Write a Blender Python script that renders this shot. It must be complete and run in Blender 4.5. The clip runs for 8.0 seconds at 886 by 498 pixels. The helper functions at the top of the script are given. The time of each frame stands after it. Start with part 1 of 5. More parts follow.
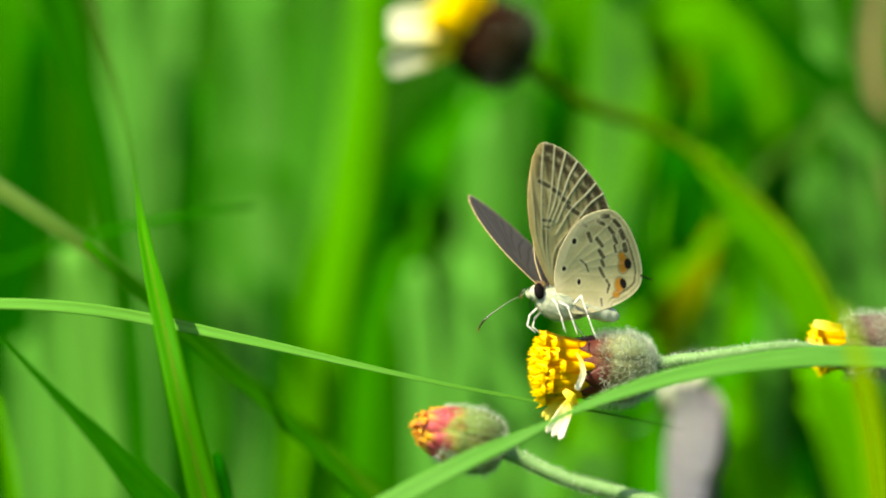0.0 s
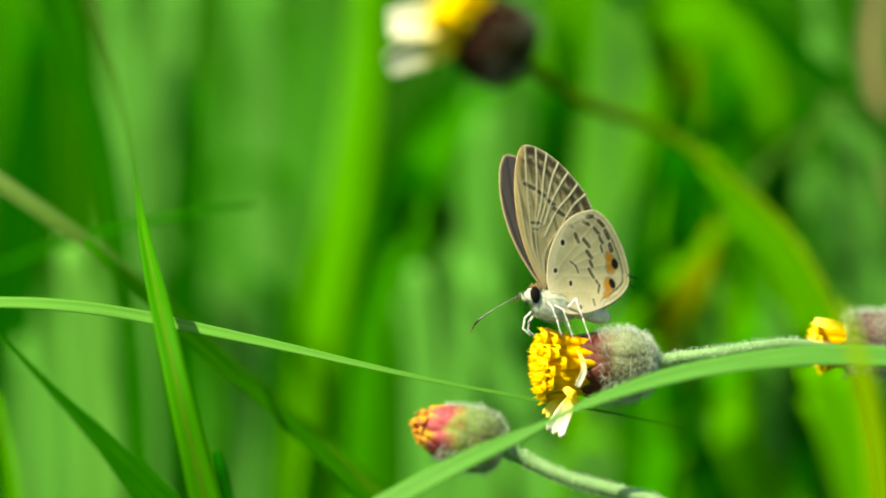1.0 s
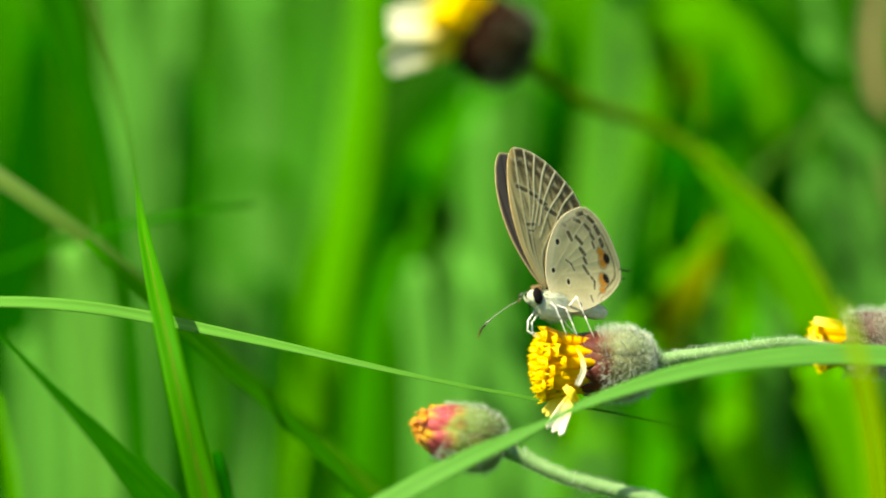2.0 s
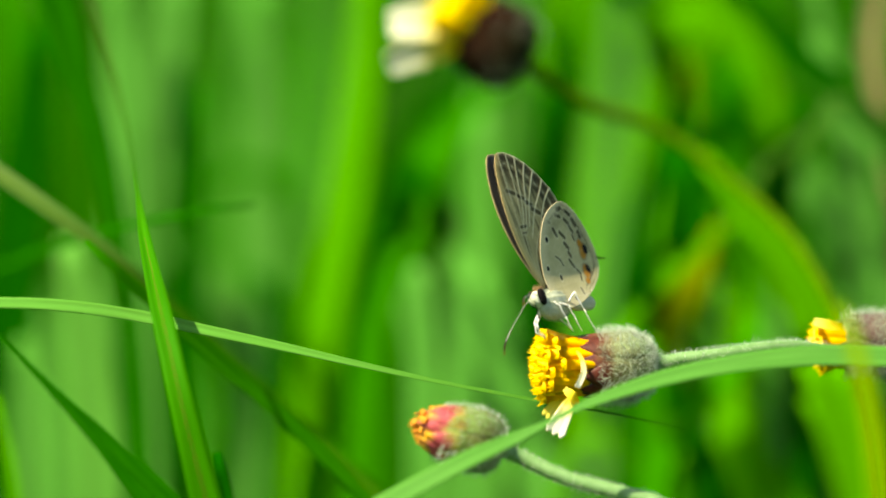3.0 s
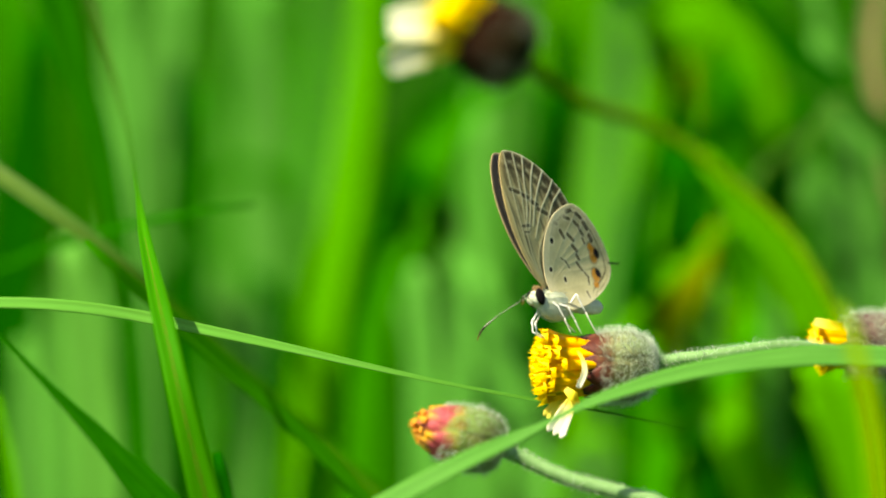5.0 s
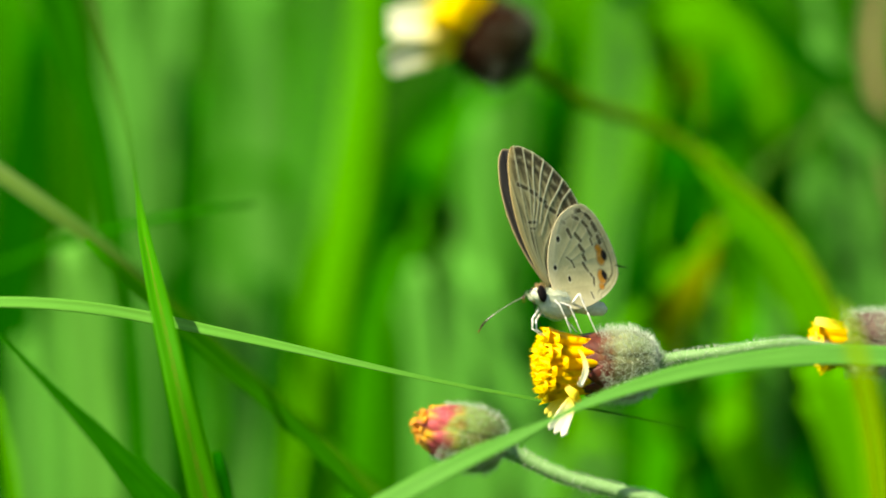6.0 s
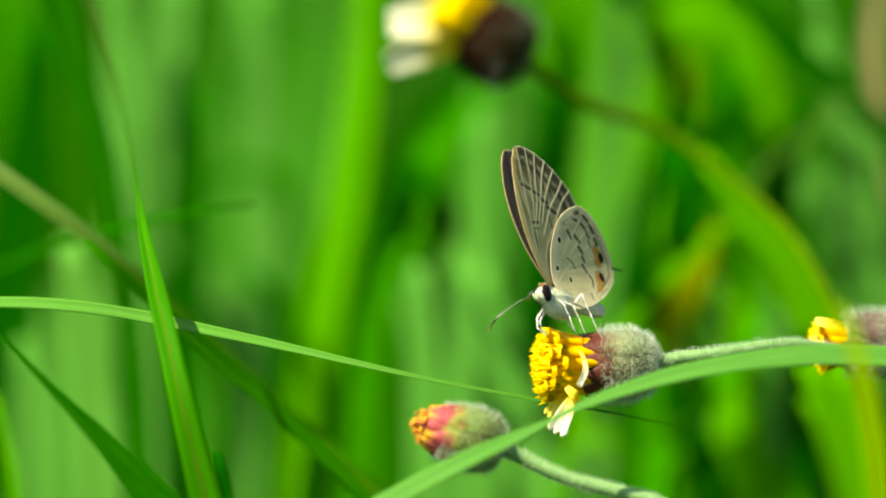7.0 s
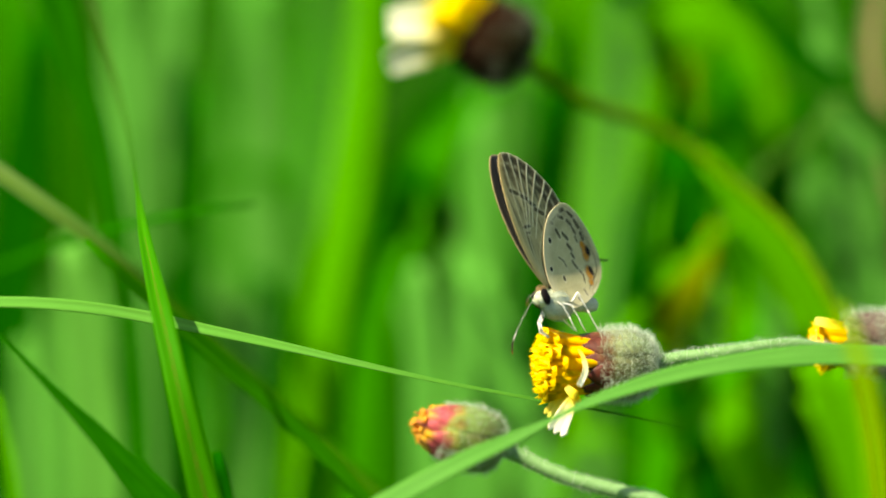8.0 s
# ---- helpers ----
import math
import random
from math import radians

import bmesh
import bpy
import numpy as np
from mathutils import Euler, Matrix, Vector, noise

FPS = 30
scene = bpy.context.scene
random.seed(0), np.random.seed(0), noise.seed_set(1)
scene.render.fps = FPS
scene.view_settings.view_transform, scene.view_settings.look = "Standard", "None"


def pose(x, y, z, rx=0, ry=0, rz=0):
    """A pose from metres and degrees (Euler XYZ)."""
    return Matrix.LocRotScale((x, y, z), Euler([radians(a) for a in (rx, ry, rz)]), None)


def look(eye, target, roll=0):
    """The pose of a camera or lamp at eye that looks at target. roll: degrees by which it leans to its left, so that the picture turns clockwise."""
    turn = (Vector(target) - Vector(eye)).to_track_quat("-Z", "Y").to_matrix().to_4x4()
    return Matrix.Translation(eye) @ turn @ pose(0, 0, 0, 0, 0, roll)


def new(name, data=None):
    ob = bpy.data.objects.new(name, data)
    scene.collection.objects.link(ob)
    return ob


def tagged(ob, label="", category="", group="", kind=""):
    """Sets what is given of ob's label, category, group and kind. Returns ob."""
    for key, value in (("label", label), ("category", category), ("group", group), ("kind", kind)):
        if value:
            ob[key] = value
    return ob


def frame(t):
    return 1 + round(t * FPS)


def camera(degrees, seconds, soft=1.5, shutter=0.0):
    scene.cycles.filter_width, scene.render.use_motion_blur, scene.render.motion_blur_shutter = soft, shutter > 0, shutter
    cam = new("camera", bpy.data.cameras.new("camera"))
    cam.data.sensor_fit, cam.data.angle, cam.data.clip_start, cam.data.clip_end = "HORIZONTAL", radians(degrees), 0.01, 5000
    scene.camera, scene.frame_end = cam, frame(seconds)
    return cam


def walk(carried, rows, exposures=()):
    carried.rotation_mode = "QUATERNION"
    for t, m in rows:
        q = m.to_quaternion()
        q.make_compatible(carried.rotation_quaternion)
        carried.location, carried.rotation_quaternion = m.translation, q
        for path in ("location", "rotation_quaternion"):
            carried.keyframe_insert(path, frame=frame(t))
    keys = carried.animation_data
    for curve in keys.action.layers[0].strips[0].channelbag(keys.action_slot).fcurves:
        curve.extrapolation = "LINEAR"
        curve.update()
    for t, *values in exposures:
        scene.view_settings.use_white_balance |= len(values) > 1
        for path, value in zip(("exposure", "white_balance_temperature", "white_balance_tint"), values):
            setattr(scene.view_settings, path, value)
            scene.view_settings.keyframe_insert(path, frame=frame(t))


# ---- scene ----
MM = 0.001

# ---------------------------------------------------------------- the stage
# Places are given in millimetres: to the right, away from the lens and upwards,
# from the spot that the lens is focused on, 200 mm above the ground.
TILT = 8.0
STAGE = pose(0, 0, 0.2, -TILT)


def at(x, d, h):
    return STAGE @ Vector((x * MM, d * MM, h * MM))


def turned(x, d, h):
    """A direction in the stage's axes."""
    return (STAGE.to_3x3() @ Vector((x, d, h))).normalized()


# ---------------------------------------------------------------- camera
cam = camera(8.369, 8.0, soft=2.0, shutter=0.5)
cam.data.dof.use_dof = True
cam.data.dof.focus_distance = 0.6
cam.data.dof.aperture_fstop = 9.5


def lens_row(t, up):
    """The tripod gives a little: up is the rise of the picture in mm at the flower."""
    return t, STAGE @ look((0, -0.6, 0), (0, 0, -up * MM))


walk(cam, [lens_row(t, u) for t, u in (
    (0, -0.14), (0.5, -0.11), (1.0, 0.0), (1.5, 0.085), (3.0, -0.03), (3.5, 0.0), (4.0, -0.03),
    (4.5, -0.03), (6.0, 0.03), (6.5, 0.04), (7.0, 0.03), (7.5, 0.03), (8.0, 0.04))],
     exposures=((0, 1.55, 7600, 3), (8, 1.55, 7600, 3)))

# ---------------------------------------------------------------- light
SUN = turned(-0.475, -0.41, 0.78)
world = bpy.data.worlds.new("sky")
scene.world = world
world.use_nodes = True
wn = world.node_tree.nodes
sky = wn.new("ShaderNodeTexSky")
sky.sky_type = "NISHITA"
sky.sun_disc = False
sky.sun_elevation = math.asin(SUN.z)
sky.sun_rotation = math.atan2(SUN.x, SUN.y)
wn["Background"].inputs[1].default_value = 0.09
world.node_tree.links.new(sky.outputs[0], wn["Background"].inputs[0])
lamp = bpy.data.lights.new("sun", "SUN")
lamp.energy, lamp.angle, lamp.color = 4.8, radians(0.6), (1.0, 0.94, 0.80)
sun = new("sun", lamp)
sun.matrix_world = look(SUN * 5, (0, 0, 0))


# ---------------------------------------------------------------- materials
def material(name):
    m = bpy.data.materials.new(name)
    m.use_nodes = True
    t = m.node_tree
    return m, t, t.nodes["Principled BSDF"], t.nodes["Material Output"]


def ramp(t, fac, stops):
    n = t.nodes.new("ShaderNodeValToRGB")
    while len(n.color_ramp.elements) < len(stops):
        n.color_ramp.elements.new(0.5)
    for e, (p, c) in zip(n.color_ramp.elements, stops):
        e.position, e.color = p, (*c, 1)
    t.links.new(fac, n.inputs[0])
    return n.outputs[0]


def noise_of(t, vec, scale, detail=3.0, rough=0.5):
    n = t.nodes.new("ShaderNodeTexNoise")
    n.inputs["Scale"].default_value, n.inputs["Detail"].default_value = scale, detail
    n.inputs["Roughness"].default_value = rough
    if vec:
        t.links.new(vec, n.inputs["Vector"])
    return n.outputs["Fac"]


def mapped(t, vec, sx, sy, sz):
    n = t.nodes.new("ShaderNodeMapping")
    n.inputs["Scale"].default_value = (sx, sy, sz)
    t.links.new(vec, n.inputs[0])
    return n.outputs[0]


def mixed(t, kind, fac, a, b):
    n = t.nodes.new("ShaderNodeMix")
    n.data_type, n.blend_type = "RGBA", kind
    for socket, v in ((n.inputs[0], fac), (n.inputs[6], a), (n.inputs[7], b)):
        if hasattr(v, "links"):
            t.links.new(v, socket)
        elif isinstance(v, tuple):
            socket.default_value = (*v, 1)
        else:
            socket.default_value = v
    return n.outputs[2]


def bumped(t, bsdf, height, strength, dist):
    n = t.nodes.new("ShaderNodeBump")
    n.inputs["Strength"].default_value, n.inputs["Distance"].default_value = strength, dist
    t.links.new(height, n.inputs["Height"])
    t.links.new(n.outputs[0], bsdf.inputs["Normal"])


def thin(t, bsdf, out, colour, amount):
    """Lets part of the light through, as a leaf or a petal does."""
    tr = t.nodes.new("ShaderNodeBsdfTranslucent")
    mix = t.nodes.new("ShaderNodeMixShader")
    mix.inputs[0].default_value = amount
    t.links.new(colour, tr.inputs[0])
    t.links.new(bsdf.outputs[0], mix.inputs[1])
    t.links.new(tr.outputs[0], mix.inputs[2])
    t.links.new(mix.outputs[0], out.inputs[0])


def leaf_material(name, dark, light, tip=None, through_amount=0.45, rough=0.6, gloss=0.07, veins=9.0):
    m, t, b, out = material(name)
    uv = t.nodes.new("ShaderNodeUVMap").outputs[0]
    info = t.nodes.new("ShaderNodeObjectInfo")
    patches = noise_of(t, mapped(t, uv, 2.0, 7.0, 1.0), 1.6, 4)
    col = ramp(t, patches, [(0.3, dark), (0.72, light)])
    stripes = t.nodes.new("ShaderNodeTexWave")
    stripes.bands_direction = "X"
    stripes.inputs["Scale"].default_value = veins / 6.283 * 2
    stripes.inputs["Distortion"].default_value = 0.6
    stripes.inputs["Detail"].default_value = 1.0
    t.links.new(uv, stripes.inputs["Vector"])
    fine = noise_of(t, mapped(t, uv, 30.0, 3.0, 1.0), 1.0, 2)
    col = mixed(t, "MULTIPLY", 0.16, col, ramp(t, stripes.outputs["Fac"], [(0.0, (0.55, 0.6, 0.45)), (0.5, (1, 1, 1)), (1, (1, 1, 1))]))
    col = mixed(t, "MULTIPLY", 0.28, col, ramp(t, fine, [(0.3, (0.6, 0.65, 0.5)), (0.65, (1.0, 1.0, 1.0))]))
    if tip:
        split = t.nodes.new("ShaderNodeSeparateXYZ")
        t.links.new(uv, split.inputs[0])
        f = ramp(t, split.outputs[1], [(0.0, (1, 1, 1)), (tip[0], (0, 0, 0))])
        col = mixed(t, "MIX", f, col, tip[1])
    hue = t.nodes.new("ShaderNodeHueSaturation")
    val = t.nodes.new("ShaderNodeMapRange")
    t.links.new(info.outputs["Random"], val.inputs[0])
    val.inputs[3].default_value, val.inputs[4].default_value = 0.8, 1.15
    t.links.new(val.outputs[0], hue.inputs["Value"])
    t.links.new(col, hue.inputs["Color"])
    col = hue.outputs[0]
    t.links.new(col, b.inputs["Base Color"])
    b.inputs["Roughness"].default_value = rough
    b.inputs["Specular IOR Level"].default_value = gloss * 0.5
    bumped(t, b, stripes.outputs["Fac"], 0.15, 0.00005)
    thin(t, b, out, col, through_amount)
    return m


GREEN = leaf_material("grass leaf", (0.016, 0.20, 0.001), (0.06, 0.37, 0.006), gloss=0.0)
PALE = leaf_material("pale grass leaf", (0.088, 0.32, 0.036), (0.142, 0.45, 0.072), gloss=0.02)
NEARPALE = leaf_material("fresh pale grass leaf", (0.085, 0.28, 0.03), (0.12, 0.37, 0.05), gloss=0.25)
FINETIP = leaf_material("pale grass leaf with a dark fine tip", (0.09, 0.28, 0.03), (0.125, 0.37, 0.05), tip=(0.22, (0.03, 0.15, 0.005)), gloss=0.25)
ARCH = leaf_material("mid green grass leaf", (0.070, 0.235, 0.030), (0.105, 0.31, 0.048), gloss=0.2)
BRIGHT = leaf_material("young grass leaf", (0.085, 0.39, 0.001), (0.135, 0.50, 0.006), through_amount=0.5, gloss=0.0)
# DEEP: dark blades; its near-black green also paints the shade between blades.
DEEP = leaf_material("grass leaf in dark and gap-shade green", (0.0006, 0.040, 0.0005), (0.003, 0.10, 0.0006), through_amount=0.25, gloss=0.0)
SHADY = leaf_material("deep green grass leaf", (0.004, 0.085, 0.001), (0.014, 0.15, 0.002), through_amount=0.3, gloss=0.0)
RUST = leaf_material("reddish midrib", (0.09, 0.10, 0.008), (0.15, 0.13, 0.015), through_amount=0.1)
DRYTIP = leaf_material("grass leaf with a dry tip", (0.022, 0.17, 0.001), (0.045, 0.26, 0.003), tip=(0.27, (0.03, 0.03, 0.006)))
LIMESTALK = leaf_material("yellow-green grass stalk", (0.13, 0.25, 0.001), (0.19, 0.32, 0.002), through_amount=0.45, gloss=0.0)
LEANING = leaf_material("dark green stalk with a straw-coloured end", (0.010, 0.085, 0.002), (0.028, 0.14, 0.004), tip=(0.20, (0.12, 0.19, 0.05)), through_amount=0.25, gloss=0.0)
OLIVE = leaf_material("olive grass stalk", (0.05, 0.15, 0.012), (0.10, 0.24, 0.03), through_amount=0.25)
TAN = leaf_material("dry pinkish stalk", (0.22, 0.17, 0.07), (0.32, 0.25, 0.13), through_amount=0.15)
AMBER = leaf_material("yellowing leaf", (0.17, 0.26, 0.001), (0.31, 0.33, 0.002), through_amount=0.45, gloss=0.0)
FIELD = leaf_material("meadow grass", (0.005, 0.09, 0.001), (0.03, 0.21, 0.002), through_amount=0.4, gloss=0.0)


def plain_material(name, stops, scale=900.0, rough=0.6, bump=0.2, through_amount=0.0, gloss=0.3):
    m, t, b, out = material(name)
    co = t.nodes.new("ShaderNodeTexCoord").outputs["Object"]
    col = ramp(t, noise_of(t, co, scale, 4, 0.6), stops)
    t.links.new(col, b.inputs["Base Color"])
    b.inputs["Roughness"].default_value = rough
    b.inputs["Specular IOR Level"].default_value = gloss
    if bump:
        bumped(t, b, noise_of(t, co, scale * 4, 3), bump, 0.00008)
    if through_amount:
        thin(t, b, out, col, through_amount)
    return m


def along_material(name, stops, through_amount=0.0, rough=0.6, speck=0.4, low=(0.55, 0.5, 0.5), gloss=0.2, streak=None):
    """Colour that changes along a part's length (its second surface coordinate)."""
    m, t, b, out = material(name)
    uv = t.nodes.new("ShaderNodeUVMap").outputs[0]
    split = t.nodes.new("ShaderNodeSeparateXYZ")
    t.links.new(uv, split.inputs[0])
    co = t.nodes.new("ShaderNodeTexCoord").outputs["Object"]
    wob = t.nodes.new("ShaderNodeMath")
    wob.operation = "MULTIPLY_ADD"
    t.links.new(noise_of(t, co, 700, 3), wob.inputs[0])
    wob.inputs[1].default_value = 0.5
    shift = t.nodes.new("ShaderNodeMath")
    shift.operation = "SUBTRACT"
    t.links.new(split.outputs[1], shift.inputs[0])
    shift.inputs[1].default_value = 0.25
    t.links.new(shift.outputs[0], wob.inputs[2])
    col = ramp(t, wob.outputs[0], stops)
    col = mixed(t, "MULTIPLY", speck, col, ramp(t, noise_of(t, co, 2600, 3), [(0.35, low), (0.65, (1, 1, 1))]))
    if streak:
        lines = noise_of(t, mapped(t, uv, 7.0, 1.1, 1.0), 1.0, 4, 0.65)
        patches = noise_of(t, co, 420, 3)
        col = mixed(t, "MULTIPLY", 0.8, col, ramp(t, lines, [(0.38, streak), (0.56, (1, 1, 1))]))
        col = mixed(t, "MULTIPLY", 0.7, col, ramp(t, patches, [(0.36, streak), (0.50, (1, 1, 1))]))
    t.links.new(col, b.inputs["Base Color"])
    b.inputs["Roughness"].default_value = rough
    b.inputs["Specular IOR Level"].default_value = gloss
    bumped(t, b, noise_of(t, co, 3500, 2), 0.3, 0.00006)
    if through_amount:
        thin(t, b, out, col, through_amount)
    return m


INVOLUCRE = along_material("hairy green flower cup", [(0.0, (0.22, 0.32, 0.17)), (0.6, (0.25, 0.32, 0.17)), (0.85, (0.12, 0.06, 0.03)), (1.0, (0.05, 0.012, 0.008))])
BRACT = along_material("flower bract", [(0.0, (0.20, 0.29, 0.14)), (0.52, (0.22, 0.27, 0.12)), (0.64, (0.14, 0.07, 0.02)), (0.74, (0.11, 0.026, 0.014)), (1.0, (0.07, 0.012, 0.007))], 0.1, speck=0.7, streak=(0.55, 0.45, 0.4))
PINKBRACT = along_material("bud bract", [(0.0, (0.12, 0.23, 0.08)), (0.5, (0.17, 0.30, 0.07)), (0.62, (0.28, 0.31, 0.05)), (0.74, (0.40, 0.07, 0.09)), (0.86, (0.46, 0.09, 0.10)), (1.0, (0.80, 0.45, 0.02))], 0.12, speck=0.7, low=(0.55, 0.32, 0.3), streak=(0.62, 0.42, 0.32))
PURPLEBRACT = along_material("purplish hairy bract", [(0.0, (0.13, 0.15, 0.09)), (0.5, (0.12, 0.10, 0.07)), (0.75, (0.07, 0.035, 0.028)), (1.0, (0.05, 0.02, 0.012))], 0.05)
# Upper daisy's cup: the shade on its underside is painted in as near-black.
SHADEDBRACT = along_material("bract with shade in its colour", [(0.0, (0.010, 0.016, 0.004)), (0.5, (0.014, 0.009, 0.004)), (1.0, (0.020, 0.006, 0.003))], 0.05, rough=0.9, gloss=0.02)
FLORET = along_material("yellow floret", [(0.0, (0.88, 0.40, 0.003)), (0.45, (0.92, 0.52, 0.003)), (0.75, (0.94, 0.64, 0.004)), (1.0, (0.95, 0.70, 0.012))], 0.45, 0.55, 0.25, (0.9, 0.75, 0.6))
RAY = along_material("cream ray petal", [(0.0, (0.72, 0.56, 0.02)), (0.36, (0.76, 0.66, 0.10)), (0.56, (0.78, 0.76, 0.48)), (1.0, (0.80, 0.80, 0.66))], 0.3, 0.5, 0.2, (0.85, 0.85, 0.7))
LEMON = along_material("lemon yellow floret", [(0.0, (0.90, 0.60, 0.004)), (0.5, (0.94, 0.74, 0.006)), (1.0, (0.95, 0.82, 0.02))], 0.5, 0.55, 0.2, (0.9, 0.8, 0.6))
SOFTRAY = along_material("creamy white ray petal", [(0.0, (0.80, 0.60, 0.02)), (0.40, (0.74, 0.62, 0.10)), (0.62, (0.62, 0.62, 0.40)), (1.0, (0.62, 0.64, 0.50))], 0.4, 0.6, 0.2, (0.85, 0.85, 0.7))
YELLOWRAY = along_material("yellow ray petal", [(0.0, (0.86, 0.62, 0.01)), (0.6, (0.86, 0.70, 0.04)), (1.0, (0.80, 0.72, 0.14))], 0.4, 0.5, 0.2, (0.85, 0.85, 0.7))
BUDFLORET = along_material("pink and orange bud floret", [(0.0, (0.6, 0.10, 0.08)), (0.55, (0.75, 0.20, 0.12)), (0.8, (0.85, 0.42, 0.05)), (1.0, (0.88, 0.50, 0.03))], 0.3, 0.55, 0.4, (0.8, 0.5, 0.4))
STEM = plain_material("hairy green stem", [(0.3, (0.085, 0.18, 0.05)), (0.7, (0.135, 0.25, 0.09))], 700)
DARKSTEM = plain_material("olive flower stalk", [(0.3, (0.028, 0.080, 0.002)), (0.7, (0.06, 0.13, 0.004))], 500, gloss=0.0)
HAIR = plain_material("white plant hair", [(0.3, (0.44, 0.52, 0.40)), (0.7, (0.66, 0.72, 0.60))], 800, 0.5, 0, 0.35)
SCALES = plain_material("white body scales", [(0.3, (0.30, 0.33, 0.22)), (0.7, (0.44, 0.47, 0.35))], 1800, 0.7, 0.5, 0.05)
BROWNHAIR = plain_material("tawny scales", [(0.3, (0.13, 0.08, 0.03)), (0.7, (0.27, 0.18, 0.08))], 2500, 0.7, 0.5)
EYE = plain_material("black compound eye", [(0.3, (0.003, 0.0025, 0.0025)), (0.7, (0.008, 0.006, 0.006))], 4000, 0.6, 0.1, 0, 0.04)
LEG = plain_material("white leg scales", [(0.3, (0.55, 0.53, 0.47)), (0.7, (0.74, 0.73, 0.68))], 3000, 0.6, 0.3, 0.15)
SOIL = plain_material("moist soil with moss", [(0.3, (0.012, 0.03, 0.005)), (0.5, (0.02, 0.07, 0.008)), (0.75, (0.03, 0.10, 0.01))], 14, 0.95, 0.5, gloss=0.0)


def wing_material(name, amount, sheen=0.1):
    m, t, b, out = material(name)
    a = t.nodes.new("ShaderNodeAttribute")
    a.attribute_name = "scales"
    co = t.nodes.new("ShaderNodeTexCoord").outputs["Object"]
    col = mixed(t, "MULTIPLY", 0.5, a.outputs["Color"], ramp(t, noise_of(t, co, 2500, 3, 0.7), [(0.3, (0.82, 0.8, 0.78)), (0.6, (1, 1, 1))]))
    t.links.new(col, b.inputs["Base Color"])
    b.inputs["Roughness"].default_value = 0.7
    b.inputs["Specular IOR Level"].default_value = 0.1
    b.inputs["Sheen Weight"].default_value = sheen * 0.2
    bumped(t, b, noise_of(t, co, 3000, 2), 0.12, 0.00003)
    thin(t, b, out, col, amount)
    return m


WING = wing_material("butterfly wing scales", 0.36)


# ---------------------------------------------------------------- building helpers
def mesh_of(name, bm, mats, smooth=True):
    me = bpy.data.meshes.new(name)
    bmesh.ops.recalc_face_normals(bm, faces=bm.faces)
    bm.to_mesh(me)
    bm.free()
    for m in mats if isinstance(mats, (list, tuple)) else [mats]:
        me.materials.append(m)
    for p in me.polygons:
        p.use_smooth = smooth
    return me


def part(name, bm, mat, parent, label=""):
    ob = new(name, mesh_of(name, bm, mat))
    ob.parent = parent
    return tagged(ob, label)


def thing(name, place, label, category, group=""):
    ob = new(name)
    ob.empty_display_size = 0.005
    ob.matrix_basis = place
    return tagged(ob, label, category, group)


def spline(points, n):
    """A smooth line through points, n steps."""
    pts = [Vector(p) for p in points]
    seg = [0.0]
    for a, b in zip(pts, pts[1:]):
        seg.append(seg[-1] + max((b - a).length, 1e-9) ** 0.7)
    pts = [pts[0] * 2 - pts[1]] + pts + [pts[-1] * 2 - pts[-2]]
    seg = [2 * seg[0] - seg[1]] + seg + [2 * seg[-1] - seg[-2]]
    out = []
    for k in range(n + 1):
        u = seg[1] + (seg[-2] - seg[1]) * k / n
        i = 1
        while i < len(seg) - 3 and u > seg[i + 1]:
            i += 1
        t0, t1, t2, t3 = seg[i - 1:i + 3]
        p0, p1, p2, p3 = pts[i - 1:i + 3]
        f = (u - t1) / (t2 - t1)
        m1 = ((p2 - p1) / (t2 - t1) - (p2 - p0) / (t2 - t0) + (p1 - p0) / (t1 - t0)) * (t2 - t1)
        m2 = ((p3 - p2) / (t3 - t2) - (p3 - p1) / (t3 - t1) + (p2 - p1) / (t2 - t1)) * (t2 - t1)
        out.append(p1 * (2 * f**3 - 3 * f**2 + 1) + m1 * (f**3 - 2 * f**2 + f) + p2 * (-2 * f**3 + 3 * f**2) + m2 * (f**3 - f**2))
    return out


def values(ws, n, pts=None):
    """Widths along a line: spread evenly, or one for each of its points."""
    at_ = np.linspace(0, 1, len(ws))
    if pts and len(pts) == len(ws):
        at_ = np.cumsum([0.0] + [max((b - a).length, 1e-9) ** 0.7 for a, b in zip(pts, pts[1:])])
        at_ = at_ / at_[-1]
    return [float(np.interp(k / n, at_, ws)) for k in range(n + 1)]


def tube(bm, points, radii, sides=8, steps=20):
    """A round tube along a smooth line; radii are spread over its length. Coordinates run along it."""
    line, rs = spline(points, steps), values(radii, steps, points)
    uvl = bm.loops.layers.uv.verify()
    ref, rings = None, []
    for k, p in enumerate(line):
        d = (line[min(k + 1, steps)] - line[max(k - 1, 0)]).normalized()
        if ref is None:
            ref = d.orthogonal().normalized()
        ref = (ref - d * ref.dot(d)).normalized()
        bi = d.cross(ref)
        rings.append([bm.verts.new(p + (ref * math.cos(6.2832 * j / sides) + bi * math.sin(6.2832 * j / sides)) * rs[k]) for j in range(sides)])
    for k in range(steps):
        for j in range(sides):
            f = bm.faces.new((rings[k][j], rings[k][(j + 1) % sides], rings[k + 1][(j + 1) % sides], rings[k + 1][j]))
            for loop, (u, v) in zip(f.loops, ((j, k), (j + 1, k), (j + 1, k + 1), (j, k + 1))):
                loop[uvl].uv = (u / sides, v / steps)
    for ring in (rings[0], rings[-1]):
        if len(ring) > 2:
            bm.faces.new(ring)
    return line


